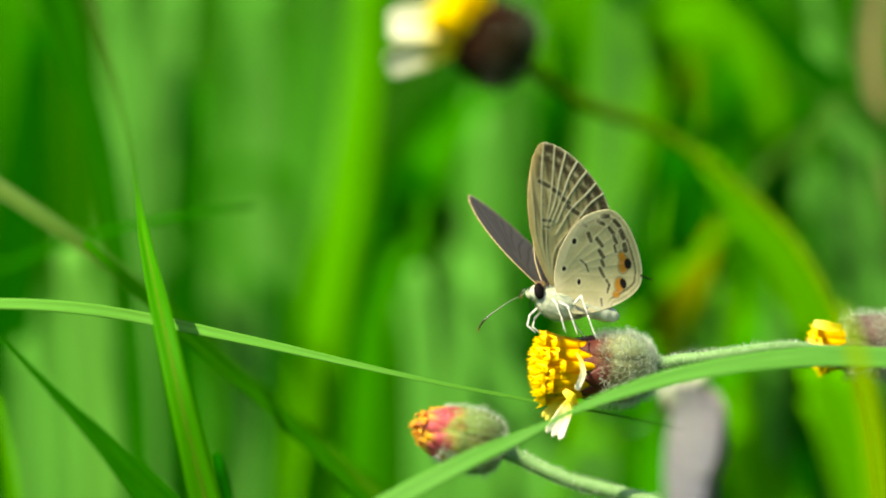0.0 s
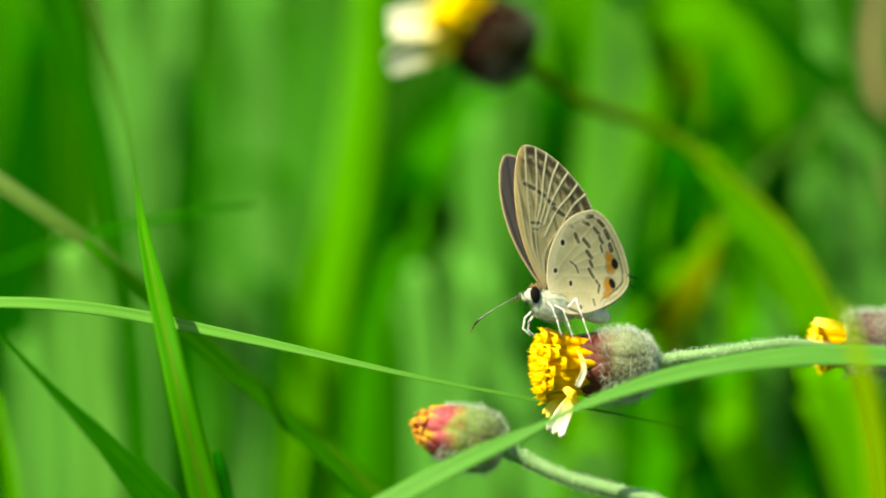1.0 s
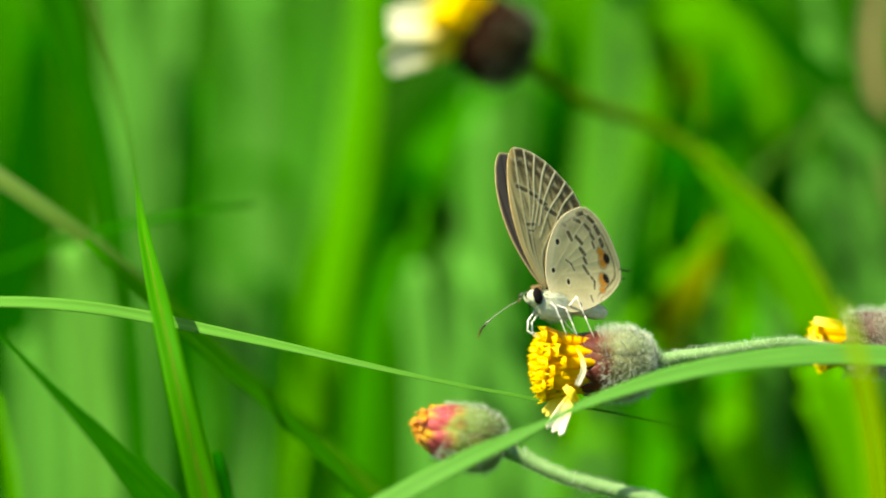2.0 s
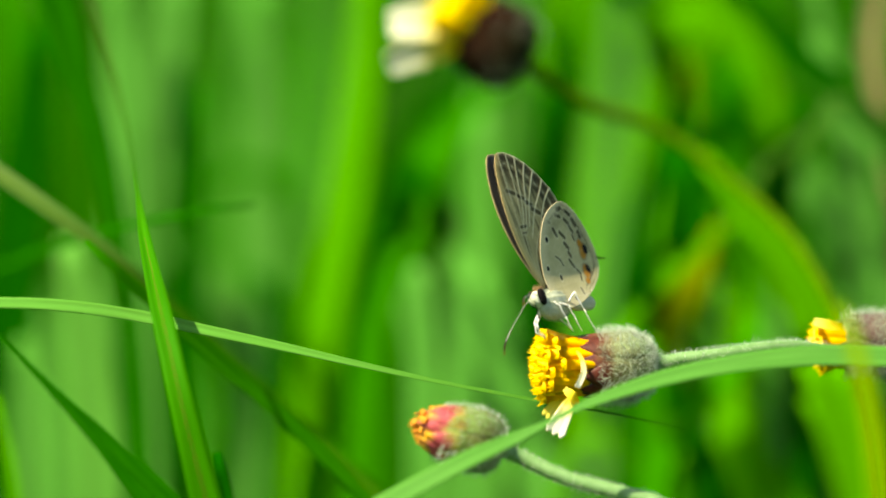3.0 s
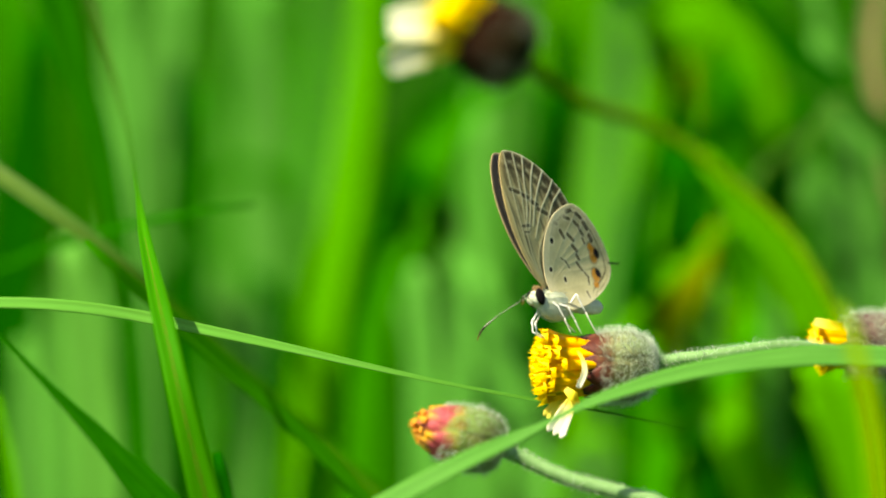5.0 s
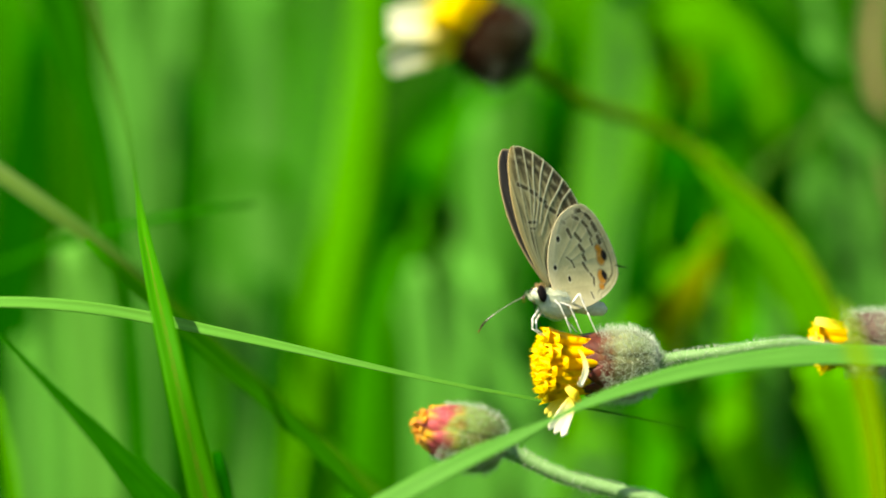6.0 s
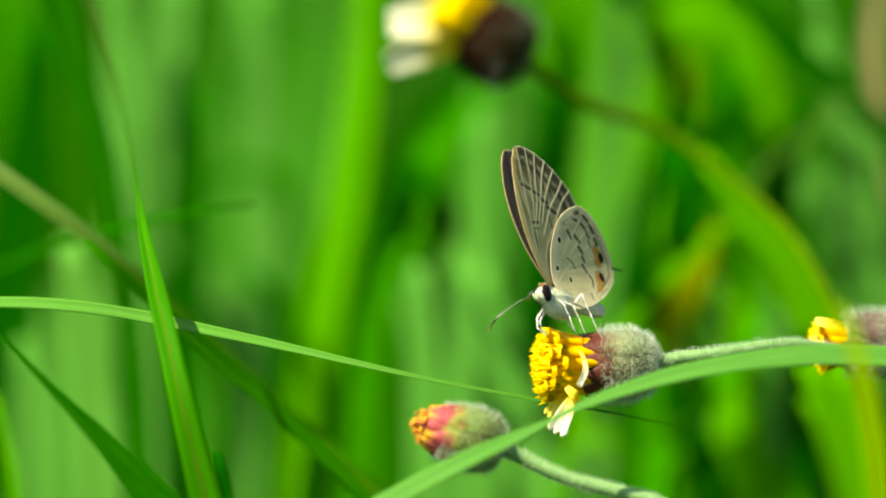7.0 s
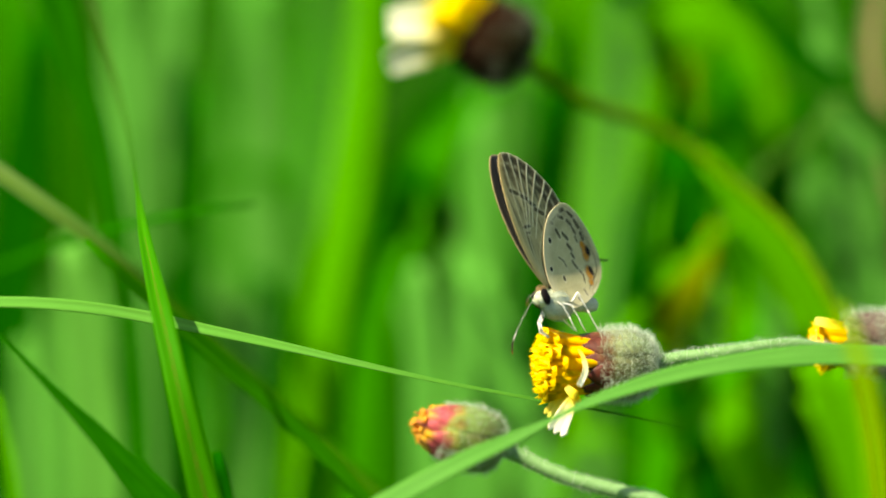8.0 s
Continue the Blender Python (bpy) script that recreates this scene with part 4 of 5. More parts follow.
def wing_scale_maker(fore):
    """Returns colour(a, b, rim) for the underside; rim is the distance to the outer edge in mm."""
    if fore:
        runs = (((0.1, 0.5), (-1.3, 4.0), (-1.7, 7.0), (-1.96, 10.4), (-2.04, 14.1)), ((0.1, 0.5), (-0.8, 3.5), (-1.05, 6.0), (-0.82, 9.9), (-0.79, 13.8)),
                ((-1.0, 6.4), (-0.4, 8.3), (0.0, 11.2), (0.46, 13.4)), ((-0.6, 6.2), (0.3, 8.8), (1.07, 11.2), (1.8, 12.6)),
                ((0.0, 6.4), (0.8, 8.5), (2.0, 10.45), (2.95, 11.7)), ((0.0, 5.2), (1.57, 7.9), (2.97, 9.3), (3.9, 10.4)),
                ((0.1, 0.5), (0.0, 3.4), (2.0, 6.3), (3.4, 8.3), (4.8, 9.4)), ((0.2, 0.5), (1.5, 2.6), (5.2, 6.9)), ((0.1, 0.5), (-1.8, 4.0), (-2.7, 8.0), (-3.2, 11.0)))
    else:
        runs = (((0.5, 0.2), (1.2, 3.0), (2.0, 5.4), (3.2, 7.2)), ((0.5, 0.2), (1.8, 2.4), (3.3, 4.2), (4.9, 7.5)), ((2.9, 3.6), (4.4, 5.2), (6.2, 7.0)),
                ((3.3, 3.0), (5.2, 4.4), (7.3, 5.9)), ((3.4, 2.4), (5.6, 3.3), (8.3, 4.4)), ((3.2, 1.9), (5.8, 2.2), (9.1, 2.8)),
                ((0.5, 0.1), (2.0, 1.1), (3.2, 1.9)), ((2.4, 1.3), (5.5, 1.2), (9.5, 1.3)), ((0.6, -0.3), (4.0, -0.3), (9.2, -0.5)), ((0.6, -0.6), (3.5, -1.5), (7.6, -2.0)))
    veins = [np.array([(p.x, p.y) for p in spline([Vector((*q, 0)) for q in run], 60)]) for run in runs]
    # dark dashes: both ends and half the width
    if fore:
        base = np.array((0.54, 0.46, 0.22))
        spots = []
        dashes = ((-2.2, 10.4, -1.1, 9.9, 0.20), (-0.68, 9.62, 0.25, 9.1, 0.20), (0.35, 8.8, 1.15, 8.3, 0.21), (1.1, 7.95, 2.2, 7.3, 0.21), (2.6, 6.9, 3.4, 6.3, 0.18),
                  (-1.5, 6.55, -0.55, 6.5, 0.15), (-1.35, 5.95, -0.75, 5.85, 0.09))
    else:
        base = np.array((0.56, 0.51, 0.27))
        spots = ((1.95, 4.57, 0.25, 0.30), (1.1, 1.8, 0.23, 0.25), (2.8, 0.53, 0.19, 0.30), (3.6, -1.85, 0.15, 0.26))
        dashes = ((3.4, 5.4, 3.75, 4.65, 0.20), (4.35, 4.9, 5.0, 4.2, 0.20), (4.75, 3.7, 5.25, 3.05, 0.20), (5.1, 2.7, 5.35, 2.2, 0.18), (4.95, 1.95, 5.5, 1.1, 0.16), (5.75, 0.8, 6.1, 0.3, 0.13), (6.1, 0.3, 5.9, -0.4, 0.12),
                  (2.8, 2.7, 3.4, 2.3, 0.09), (3.4, 2.3, 3.75, 1.6, 0.09), (5.2, -1.1, 5.25, -1.7, 0.12), (2.7, 6.35, 3.1, 6.1, 0.16),
                  (4.75, 7.15, 5.4, 7.2, 0.20), (4.3, 6.65, 5.0, 6.35, 0.17), (6.1, 6.75, 6.7, 6.2, 0.21), (5.6, 6.0, 6.2, 5.35, 0.18), (6.85, 5.75, 7.25, 5.0, 0.21), (6.2, 5.1, 6.55, 4.5, 0.17), (6.35, 4.2, 6.55, 3.65, 0.14), (7.4, 4.35, 7.6, 3.8, 0.25))
    brown, cream, black, orange = np.array((0.045, 0.036, 0.018)), np.array((0.86, 0.82, 0.56)), np.array((0.012, 0.01, 0.01)), np.array((0.52, 0.21, 0.010))

    def soft(x, w=0.07):
        return np.clip(0.5 - x / (2 * w), 0, 1)

    def colour(a, b, rim, costa):
        p = np.stack([a, b], -1)
        c = np.repeat(base[None], len(a), 0) * (1 + 0.06 * np.sin(a * 2.1 + b * 1.3) * np.sin(b * 1.7))[:, None]
        vd = np.full(len(a), 9.0)
        for v in veins:
            vd = np.minimum(vd, np.min(np.hypot(a[:, None] - v[None, :, 0], b[:, None] - v[None, :, 1]), 1))

        def lay(f, col):
            nonlocal c
            c = c * (1 - f[:, None]) + col * f[:, None]

        blot = np.array([noise.noise((x * 1.1, y * 1.1, 3.0 if fore else 8.0)) for x, y in zip(a, b)])
        fleck = np.array([noise.noise((x * 4.0, y * 4.0, 5.0)) for x, y in zip(a, b)])
        rim = rim + 0.10 * blot + 0.05 * fleck
        gap = np.clip((vd - 0.085) / 0.08, 0, 1) * np.clip(0.95 + 0.5 * fleck + 0.3 * blot, 0.5, 1)
        mids = np.clip((vd - 0.30) / 0.12, 0, 1)
        grain = np.array([noise.noise((x * 2.6 + y * 0.5, y * 0.30, 2.0)) for x, y in zip(a, b)])
        if fore:
            lay(np.clip(0.15 + 1.3 * grain, 0, 0.68) * np.clip((vd - 0.06) / 0.1, 0, 1), brown)
            lay(np.clip((4.0 - rim) / 2.5, 0, 1) * gap * (0.58 + 0.2 * blot), brown)
            lay(soft(np.abs(vd - 0.19) - 0.05, 0.06) * np.clip((b - 3) / 4, 0, 1) * np.clip(0.35 + 0.6 * fleck, 0, 0.7), brown)
            lay(soft(np.abs(rim - 0.60) - 0.32, 0.12) * gap * 0.88, brown)
            lay(soft(np.abs(rim - 1.62) - 0.22, 0.10) * gap * 0.80, brown)
            lay(soft(np.abs(rim - 1.14) - 0.08, 0.10) * mids * 0.4, cream)
            lay(np.clip((vd - 0.10) / 0.22, 0, 1) * np.clip((b - 1.0) / 4, 0, 1) * (0.16 + 0.15 * blot), brown)
        else:
            lay(soft(np.abs(rim - 0.34) - 0.05, 0.06) * 0.55, brown)
            lay(soft(np.abs(rim - 0.78) - 0.09, 0.07) * 0.85 * np.clip((b + 1.6) / 0.8, 0, 1), brown)
            lay(soft(np.abs(rim - 1.45) - 0.75, 0.3) * 0.33 * np.clip((b - 2.0) / 1.4, 0, 1), brown)
        for x0, y0, x1, y1, w in dashes:
            f = np.clip(((a - x0) * (x1 - x0) + (b - y0) * (y1 - y0)) / ((x1 - x0) ** 2 + (y1 - y0) ** 2), 0, 1)
            d = np.hypot(a - x0 - f * (x1 - x0), b - y0 - f * (y1 - y0)) + 0.04 * fleck
            lay(soft(np.abs(d - w - 0.10) - 0.05, 0.06) * 0.30, cream)
            lay(soft(d - w, 0.07) * 0.88, brown)
        if not fore:
            for x, y, rx, ry in ((7.52, 2.35, 0.55, 0.82), (7.2, 0.35, 0.50, 0.72), (7.2, 3.25, 0.35, 0.35), (6.85, -0.6, 0.35, 0.35)):
                d = np.hypot((a - x) / rx, (b - y) / ry)
                lay(soft(np.abs(d - 1.12) - 0.10, 0.10) * 0.5, brown)
                lay(soft(d - 1.0, 0.16) * 0.92, orange)
        lay(soft(vd - 0.07 - 0.025 * np.clip((3.4 - rim) / 1.2, 0, 1), 0.05) * (0.08 if not fore else np.clip((9 - rim) / 5, 0.40, 0.92) * np.clip(0.85 + 0.9 * blot, 0.3, 1)), cream)
        lay(soft(costa - (0.42 if fore else 0.8), 0.42 if fore else 0.7) * 0.85, np.array((0.74, 0.54, 0.22)) if fore else np.array((0.76, 0.68, 0.42)))
        for x, y, rx, ry in spots:
            d = np.hypot((a - x) / rx, (b - y) / ry)
            lay(soft(np.abs(d - 1.35) - 0.25, 0.2) * 0.45, cream)
            lay(soft(d - 1, 0.15), black)
        if not fore:
            for x, y, rx, ry in ((7.98, 2.46, 0.40, 0.55), (7.62, 0.48, 0.36, 0.52)):
                lay(soft(np.hypot((a - x + 0.2 * (b - y)) / rx, (b - y) / ry) - 1, 0.15), black)
        if not fore:
            lay(np.clip((-0.6 - b) / 1.5, 0, 1) * 0.3, np.array((0.58, 0.55, 0.45)))
        lay(soft(rim - 0.12, 0.06) * (0.9 if fore else 0.75) * np.clip(0.75 + 1.2 * fleck, 0.35, 1), cream * 0.95)
        return c

    return colour, veins


def wing_mesh(name, fore, side, upper, step=0.065, tint=None):
    """A thin wing of two skins in body space; side: 1 left, -1 right."""
    pts = FORE if fore else HIND
    edge = np.array(outline(pts))
    lo, hi = edge.min(0), edge.max(0)
    nx, ny = int((hi[0] - lo[0]) / step) + 2, int((hi[1] - lo[1]) / step) + 2
    X, Y = np.meshgrid(lo[0] + np.arange(nx) * step, lo[1] + np.arange(ny) * step, indexing="ij")
    P = np.stack([X.ravel(), Y.ravel()], -1)
    e1 = np.roll(edge, -1, 0)
    inside = np.zeros(len(P), bool)
    dist, near = np.full(len(P), 99.0), P.copy()
    for i in range(len(edge)):
        (x0, y0), (x1, y1) = edge[i], e1[i]
        cross = ((y0 > P[:, 1]) != (y1 > P[:, 1]))
        if y1 != y0:
            inside ^= cross & (P[:, 0] < (x1 - x0) * (P[:, 1] - y0) / (y1 - y0) + x0)
        d = edge[i] - P
        s = np.array((x1 - x0, y1 - y0))
        f = np.clip((-(d @ s)) / (s @ s + 1e-12), 0, 1)
        foot = edge[i] + f[:, None] * s
        q = np.hypot(*(P - foot).T)
        m = q < dist
        dist[m], near[m] = q[m], foot[m]
    # pull the grid's outermost points on to the outline
    ring = (~inside) & (dist < step * 0.75)
    use = inside | ring
    P[ring] = near[ring]
    dist[ring] = 0
    # the outer rim, without the base and the inner edge
    nE = len(edge)
    ea, eb = edge[:, 0], edge[:, 1]
    outer = edge[((ea > -1.9) & (eb > 13.0)) | ((ea > 0.5) & (eb > 10)) | ((ea > 3.5) & (eb > 6.6))] if fore else edge[((ea > 2.6) & (eb > 5.5)) | ((ea > 6.6) & (eb > -1.9))]
    lead = edge[int(0.02 * nE):int((0.40 if fore else 0.30) * nE)]
    rim = np.min(np.hypot(P[:, None, 0] - outer[None, :, 0], P[:, None, 1] - outer[None, :, 1]), 1)
    costa = np.min(np.hypot(P[:, None, 0] - lead[None, :, 0], P[:, None, 1] - lead[None, :, 1]), 1)
    colour, veins = wing_scale_maker(fore)
    C = colour(P[:, 0], P[:, 1], rim, costa)
    if tint:
        C = C * 0.2 + np.array(tint) * 0.8
    vd = np.full(len(P), 9.0)
    for v in veins:
        vd = np.minimum(vd, np.min(np.hypot(P[:, 0:1] - v[None, :, 0], P[:, 1:2] - v[None, :, 1]), 1))
    # gentle cup, ribs along the veins
    relief = 0.25 * np.sin((P[:, 1] - 2) * 0.2) + (0.03 * np.exp(-(vd / 0.13) ** 2) - 0.03 * np.clip(vd, 0, 0.5)) * (0.8 if fore else 0.25)
    off = 0.10 if fore else 0.32
    # the inner edge of the hindwing wraps round the abdomen
    relief = relief + (0 if fore else 0.05 * np.clip(2.0 - P[:, 1], 0, 5) ** 2)
    quads = []
    ids = -np.ones(len(P), int)
    ids[use] = np.arange(use.sum())
    g = np.arange(nx * ny).reshape(nx, ny)
    for i in range(nx - 1):
        for j in range(ny - 1):
            q = [g[i, j], g[i + 1, j], g[i + 1, j + 1], g[i, j + 1]]
            k = [w for w in q if use[w]]
            if len(k) >= 3:
                quads.append([int(ids[w]) for w in k])
    n = int(use.sum())
    Pu = P[use]
    under = [(p[0] * MM, -side * (off + r) * MM, p[1] * MM) for p, r in zip(Pu, relief[use])]
    top = [(p[0] * MM, -side * (off + r - 0.07) * MM, p[1] * MM) for p, r in zip(Pu, relief[use])]
    faces = quads + [[k + n for k in reversed(q)] for q in quads]
    count = {}
    for q in quads:
        for a, b in zip(q, q[1:] + q[:1]):
            count[(a, b)] = 1
    faces += [[b, a, a + n, b + n] for a, b in count if (b, a) not in count]
    me = bpy.data.meshes.new(name)
    me.from_pydata(under + top, [], faces)
    layer = me.color_attributes.new("scales", "FLOAT_COLOR", "POINT")
    fringe = np.clip(1 - dist[use] / 0.25, 0, 1)[:, None]
    upc = np.array(upper)[None] * (1.1 - 0.6 * np.exp(-(vd[use] / 0.12) ** 2)[:, None]) * (1 - fringe) + np.array((0.45, 0.36, 0.22)) * fringe
    allc = np.concatenate([np.c_[C[use], np.ones(n)], np.c_[upc, np.ones(n)]])
    layer.data.foreach_set("color", allc.astype(np.float32).ravel())
    me.materials.append(WING)
    for p in me.polygons:
        p.use_smooth = True
    me.update()
    return me


def ellipsoid(bm, c, r, seg=20):
    bmesh.ops.create_uvsphere(bm, u_segments=seg, v_segments=seg // 2 + 2, radius=1.0, matrix=Matrix.Translation(Vector(c) * MM) @ Matrix.Diagonal((r[0] * MM, r[1] * MM, r[2] * MM, 1)))


def butterfly(name, label, upper, fine=0.065, tint=None):
    ob = thing(name, Matrix.Identity(4), label, "butterfly")
    rng = random.Random(4)
    # thorax
    bm = bmesh.new()
    tube(bm, [Vector(p) * MM for p in ((-1.4, 0, -1.1), (-0.7, 0, -1.4), (0.6, 0, -1.65), (1.8, 0, -1.8), (3.0, 0, -1.95))], [x * MM for x in (0.45, 1.25, 1.62, 1.45, 0.9)], 16, 16)
    spots = [(v.co.copy(), (v.co - Vector((v.co.x, 0, -1.3 * MM))).normalized()) for v in bm.verts]
    th = part("thorax", bm, SCALES, ob)
    th.scale = (1, 0.60, 1)
    bm = bmesh.new()
    hairs(bm, [q for q in spots for _ in range(9)], 0.42 * MM, 0.012 * MM, rng, 0.4, 0.6)
    part("fur", bm, SCALES, th, "white silky fur")["kind"] = "stuff"
    # abdomen in rings
    bm = bmesh.new()
    line = [Vector(p) * MM for p in ((2.2, 0, -1.6), (3.4, 0, -1.9), (4.8, 0, -2.3), (6.2, 0, -2.7), (7.3, 0, -2.95))]
    tube(bm, line, [x * MM for x in (0.9, 0.95, 0.92, 0.96, 0.92, 0.95, 0.88, 0.90, 0.76, 0.70, 0.3)], 16, 30)
    part("abdomen", bm, SCALES, ob).scale = (1, 0.78, 1)
    # head
    bm = bmesh.new()
    ellipsoid(bm, (-1.5, 0, -0.75), (0.66, 0.74, 0.86))
    head = part("head", bm, SCALES, ob)
    for s in (1, -1):
        bm = bmesh.new()
        ellipsoid(bm, (-1.42, s * 0.60, -0.66), (0.54, 0.36, 0.86), 22)
        part("eye", bm, EYE, head, "glossy black compound eye")
        bm = bmesh.new()
        tube(bm, [Vector(p) * MM for p in ((-1.9, s * 0.25, -1.15), (-2.2, s * 0.26, -1.0), (-2.4, s * 0.26, -0.7), (-2.45, s * 0.25, -0.4))], [x * MM for x in (0.14, 0.17, 0.11, 0.03)], 8, 10)
        part("palp", bm, SCALES, head, "white feeler beside the mouth")
    bm = bmesh.new()
    ellipsoid(bm, (-0.95, 0, -0.1), (0.55, 0.5, 0.30))
    spots = [(v.co.copy(), Vector((-0.3, 0, 1))) for v in bm.verts if v.co.z > -0.05 * MM]
    hairs(bm, spots, 0.5 * MM, 0.03 * MM, rng, 0.4, 0.4)
    part("collar", bm, BROWNHAIR, ob, "tawny fur behind the head")
    bm = bmesh.new()
    tube(bm, [Vector(p) * MM for p in ((-2.1, 0, -1.2), (-2.25, 0, -2.0), (-2.1, 0, -3.0), (-1.8, 0, -3.9))], [x * MM for x in (0.06, 0.05, 0.045, 0.04)], 6, 12)
    part("proboscis", bm, EYE, head, "thin brown feeding tube")
    # wings
    wings = []
    for s in (1, -1):
        for fore in (True, False):
            w = new("forewing" if fore else "hindwing", wing_mesh("wing", fore, s, upper, fine, tint))
            w.parent = ob
            tagged(w, "grey-beige wing with dark bars and cream veins" if fore else "pale grey wing with black spots and two orange eyespots")
            wings.append((s, fore, w))
            if not fore:
                bm = bmesh.new()
                tube(bm, [Vector(p) * MM for p in ((9.45, -s * 0.3, 1.35), (10.0, -s * 0.35, 1.15), (10.45, -s * 0.45, 1.0), (10.9, -s * 0.5, 1.05))], [x * MM for x in (0.10, 0.08, 0.08, 0.03)], 6, 10)
                part("tail", bm, EYE, w, "thin black tail")
    # legs: hip, knee, heel, toe in body space
    feet = {1: (((-0.1, 0.8, -1.5), (0.1, 1.15, -2.0), (0.5, 1.15, -3.3), (0.9, 1.1, -4.9)),
                ((0.4, 0.8, -1.7), (1.2, 1.4, -2.3), (1.6, 1.4, -3.7), (2.1, 1.3, -5.2)),
                ((2.1, 0.9, -2.0), (2.65, 1.6, -1.25), (3.2, 1.6, -3.2), (4.0, 1.55, -5.7))),
            -1: (((-1.0, 0.6, -1.9), (-2.0, 0.9, -2.8), (-2.3, 0.9, -3.8), (-1.6, 0.6, -4.6)),
                 ((-0.4, 0.8, -2.0), (-1.3, 1.2, -3.0), (-1.7, 1.0, -3.9), (-0.9, 0.9, -4.6)),
                 ((1.6, 0.8, -2.1), (2.6, 1.4, -2.6), (3.2, 1.4, -3.6), (3.9, 1.2, -4.7)))}
    for s in (1, -1):
        for row in feet[s]:
            bm = bmesh.new()
            q = [Vector((x, -s * y, z)) * MM for x, y, z in row]
            for (p0, p1, r0, r1) in ((q[0], q[1], 0.12, 0.10), (q[1], q[2], 0.09, 0.07), (q[2], q[3], 0.07, 0.045)):
                tube(bm, [p0, p0.lerp(p1, 0.5) + Vector((0, s * 0.05 * MM, 0)), p1], [r0 * MM, r1 * MM], 7, 5)
            part("leg", bm, LEG, ob, "slender white leg")
    # antennae
    ants = []
    for s in (1, -1):
        bm = bmesh.new()
        tube(bm, [Vector(p) * MM for p in ((0, 0, 0), (-1.6, 0, 0.12), (-3.2, 0, 0.12), (-4.8, 0, 0.0), (-6.0, 0, -0.25), (-6.9, 0, -0.8))], [x * MM for x in (0.05, 0.036, 0.034, 0.034, 0.034, 0.038, 0.055, 0.085, 0.105, 0.09, 0.03)], 7, 110)
        a = part("antenna", bm, ANTENNA, ob, "banded black and white antenna with a brown club")
        ants.append((s, a))
    return ob, wings, ants


def antenna_material():
    m, t, b, out = material("banded antenna")
    uv = t.nodes.new("ShaderNodeUVMap").outputs[0]
    split = t.nodes.new("ShaderNodeSeparateXYZ")
    t.links.new(uv, split.inputs[0])
    mod = t.nodes.new("ShaderNodeMath")
    mod.operation = "MULTIPLY"
    t.links.new(split.outputs[1], mod.inputs[0])
    mod.inputs[1].default_value = 22
    fr = t.nodes.new("ShaderNodeMath")
    fr.operation = "FRACT"
    t.links.new(mod.outputs[0], fr.inputs[0])
    band = ramp(t, fr.outputs[0], [(0.0, (0.006, 0.006, 0.004)), (0.52, (0.008, 0.007, 0.005)), (0.60, (0.45, 0.46, 0.37)), (0.90, (0.45, 0.46, 0.37)), (1.0, (0.006, 0.006, 0.004))])
    club = ramp(t, split.outputs[1], [(0.74, (0, 0, 0)), (0.78, (1, 1, 1))])
    end = ramp(t, split.outputs[1], [(0.78, (0.015, 0.01, 0.008)), (0.92, (0.03, 0.014, 0.008)), (1.0, (0.20, 0.07, 0.015))])
    t.links.new(mixed(t, "MIX", club, band, end), b.inputs["Base Color"])
    b.inputs["Specular IOR Level"].default_value = 0.08
    b.inputs["Roughness"].default_value = 0.6
    return m


ANTENNA = antenna_material()
FLY, WINGS, ANTS = butterfly("butterfly", "small grey-beige butterfly feeding on the yellow daisy", (0.056, 0.053, 0.052))
BLUE, BWINGS, BANTS = butterfly("butterfly", "small lilac butterfly flying away through the grass", (0.20, 0.19, 0.23), 0.13, (0.165, 0.175, 0.255))


def body_pose(x, d, h, yaw, pitch, roll):
    """Wing base at that place of the stage; yaw turns the head towards the lens, pitch lifts the tail, roll leans to its left."""
    return STAGE @ pose(x * MM, d * MM, h * MM) @ pose(0, 0, 0, 0, 0, yaw) @ pose(0, 0, 0, 0, -pitch, 0) @ pose(0, 0, 0, roll, 0, 0)


# ---------------------------------------------------------------- times of what moves
# seconds, (place of the wing base in mm, yaw, pitch and roll of the body)
BODY = (
    (0, (10.51, -1, -3.57, 23.0, -1.4, -13.7)),
    (0.5, (10.33, -1, -3.76, 26.5, -0.4, -11.3)),
    (1, (9.97, -1, -3.97, 29.9, 0.0, -10.4)),
    (1.5, (9.95, -1, -4.00, 30.5, 0.4, -10.3)),
    (1.7, (9.98, -1, -4.09, 32.1, 1.3, -10.7)),
    (2.8, (10.01, -1, -3.96, 54.2, 10.7, -15.5)),
    (3, (9.92, -1, -3.95, 54.6, 10.9, -16.0)),
    (3.5, (10.03, -1, -4.03, 54.2, 10.8, -16.5)),
    (4, (9.87, -1, -4.11, 53.0, 10.8, -16.8)),
    (4.5, (9.91, -1, -4.11, 48.6, 9.7, -15.4)),
    (4.7, (9.95, -1, -4.06, 47.5, 9.0, -15.0)),
    (5.8, (10.17, -1, -3.88, 43.2, 5.5, -12.5)),
    (6, (10.28, -1, -3.82, 42.9, 4.9, -12.5)),
    (6.5, (10.71, -1, -3.81, 46.5, 3.1, -14.3)),
    (7, (10.59, -1, -3.83, 49.0, 3.0, -15.0)),
    (7.5, (10.34, -1, -4.00, 55.0, 9.0, -16.8)),
    (8, (10.26, -1, -4.05, 55.3, 9.7, -17.0)),
)
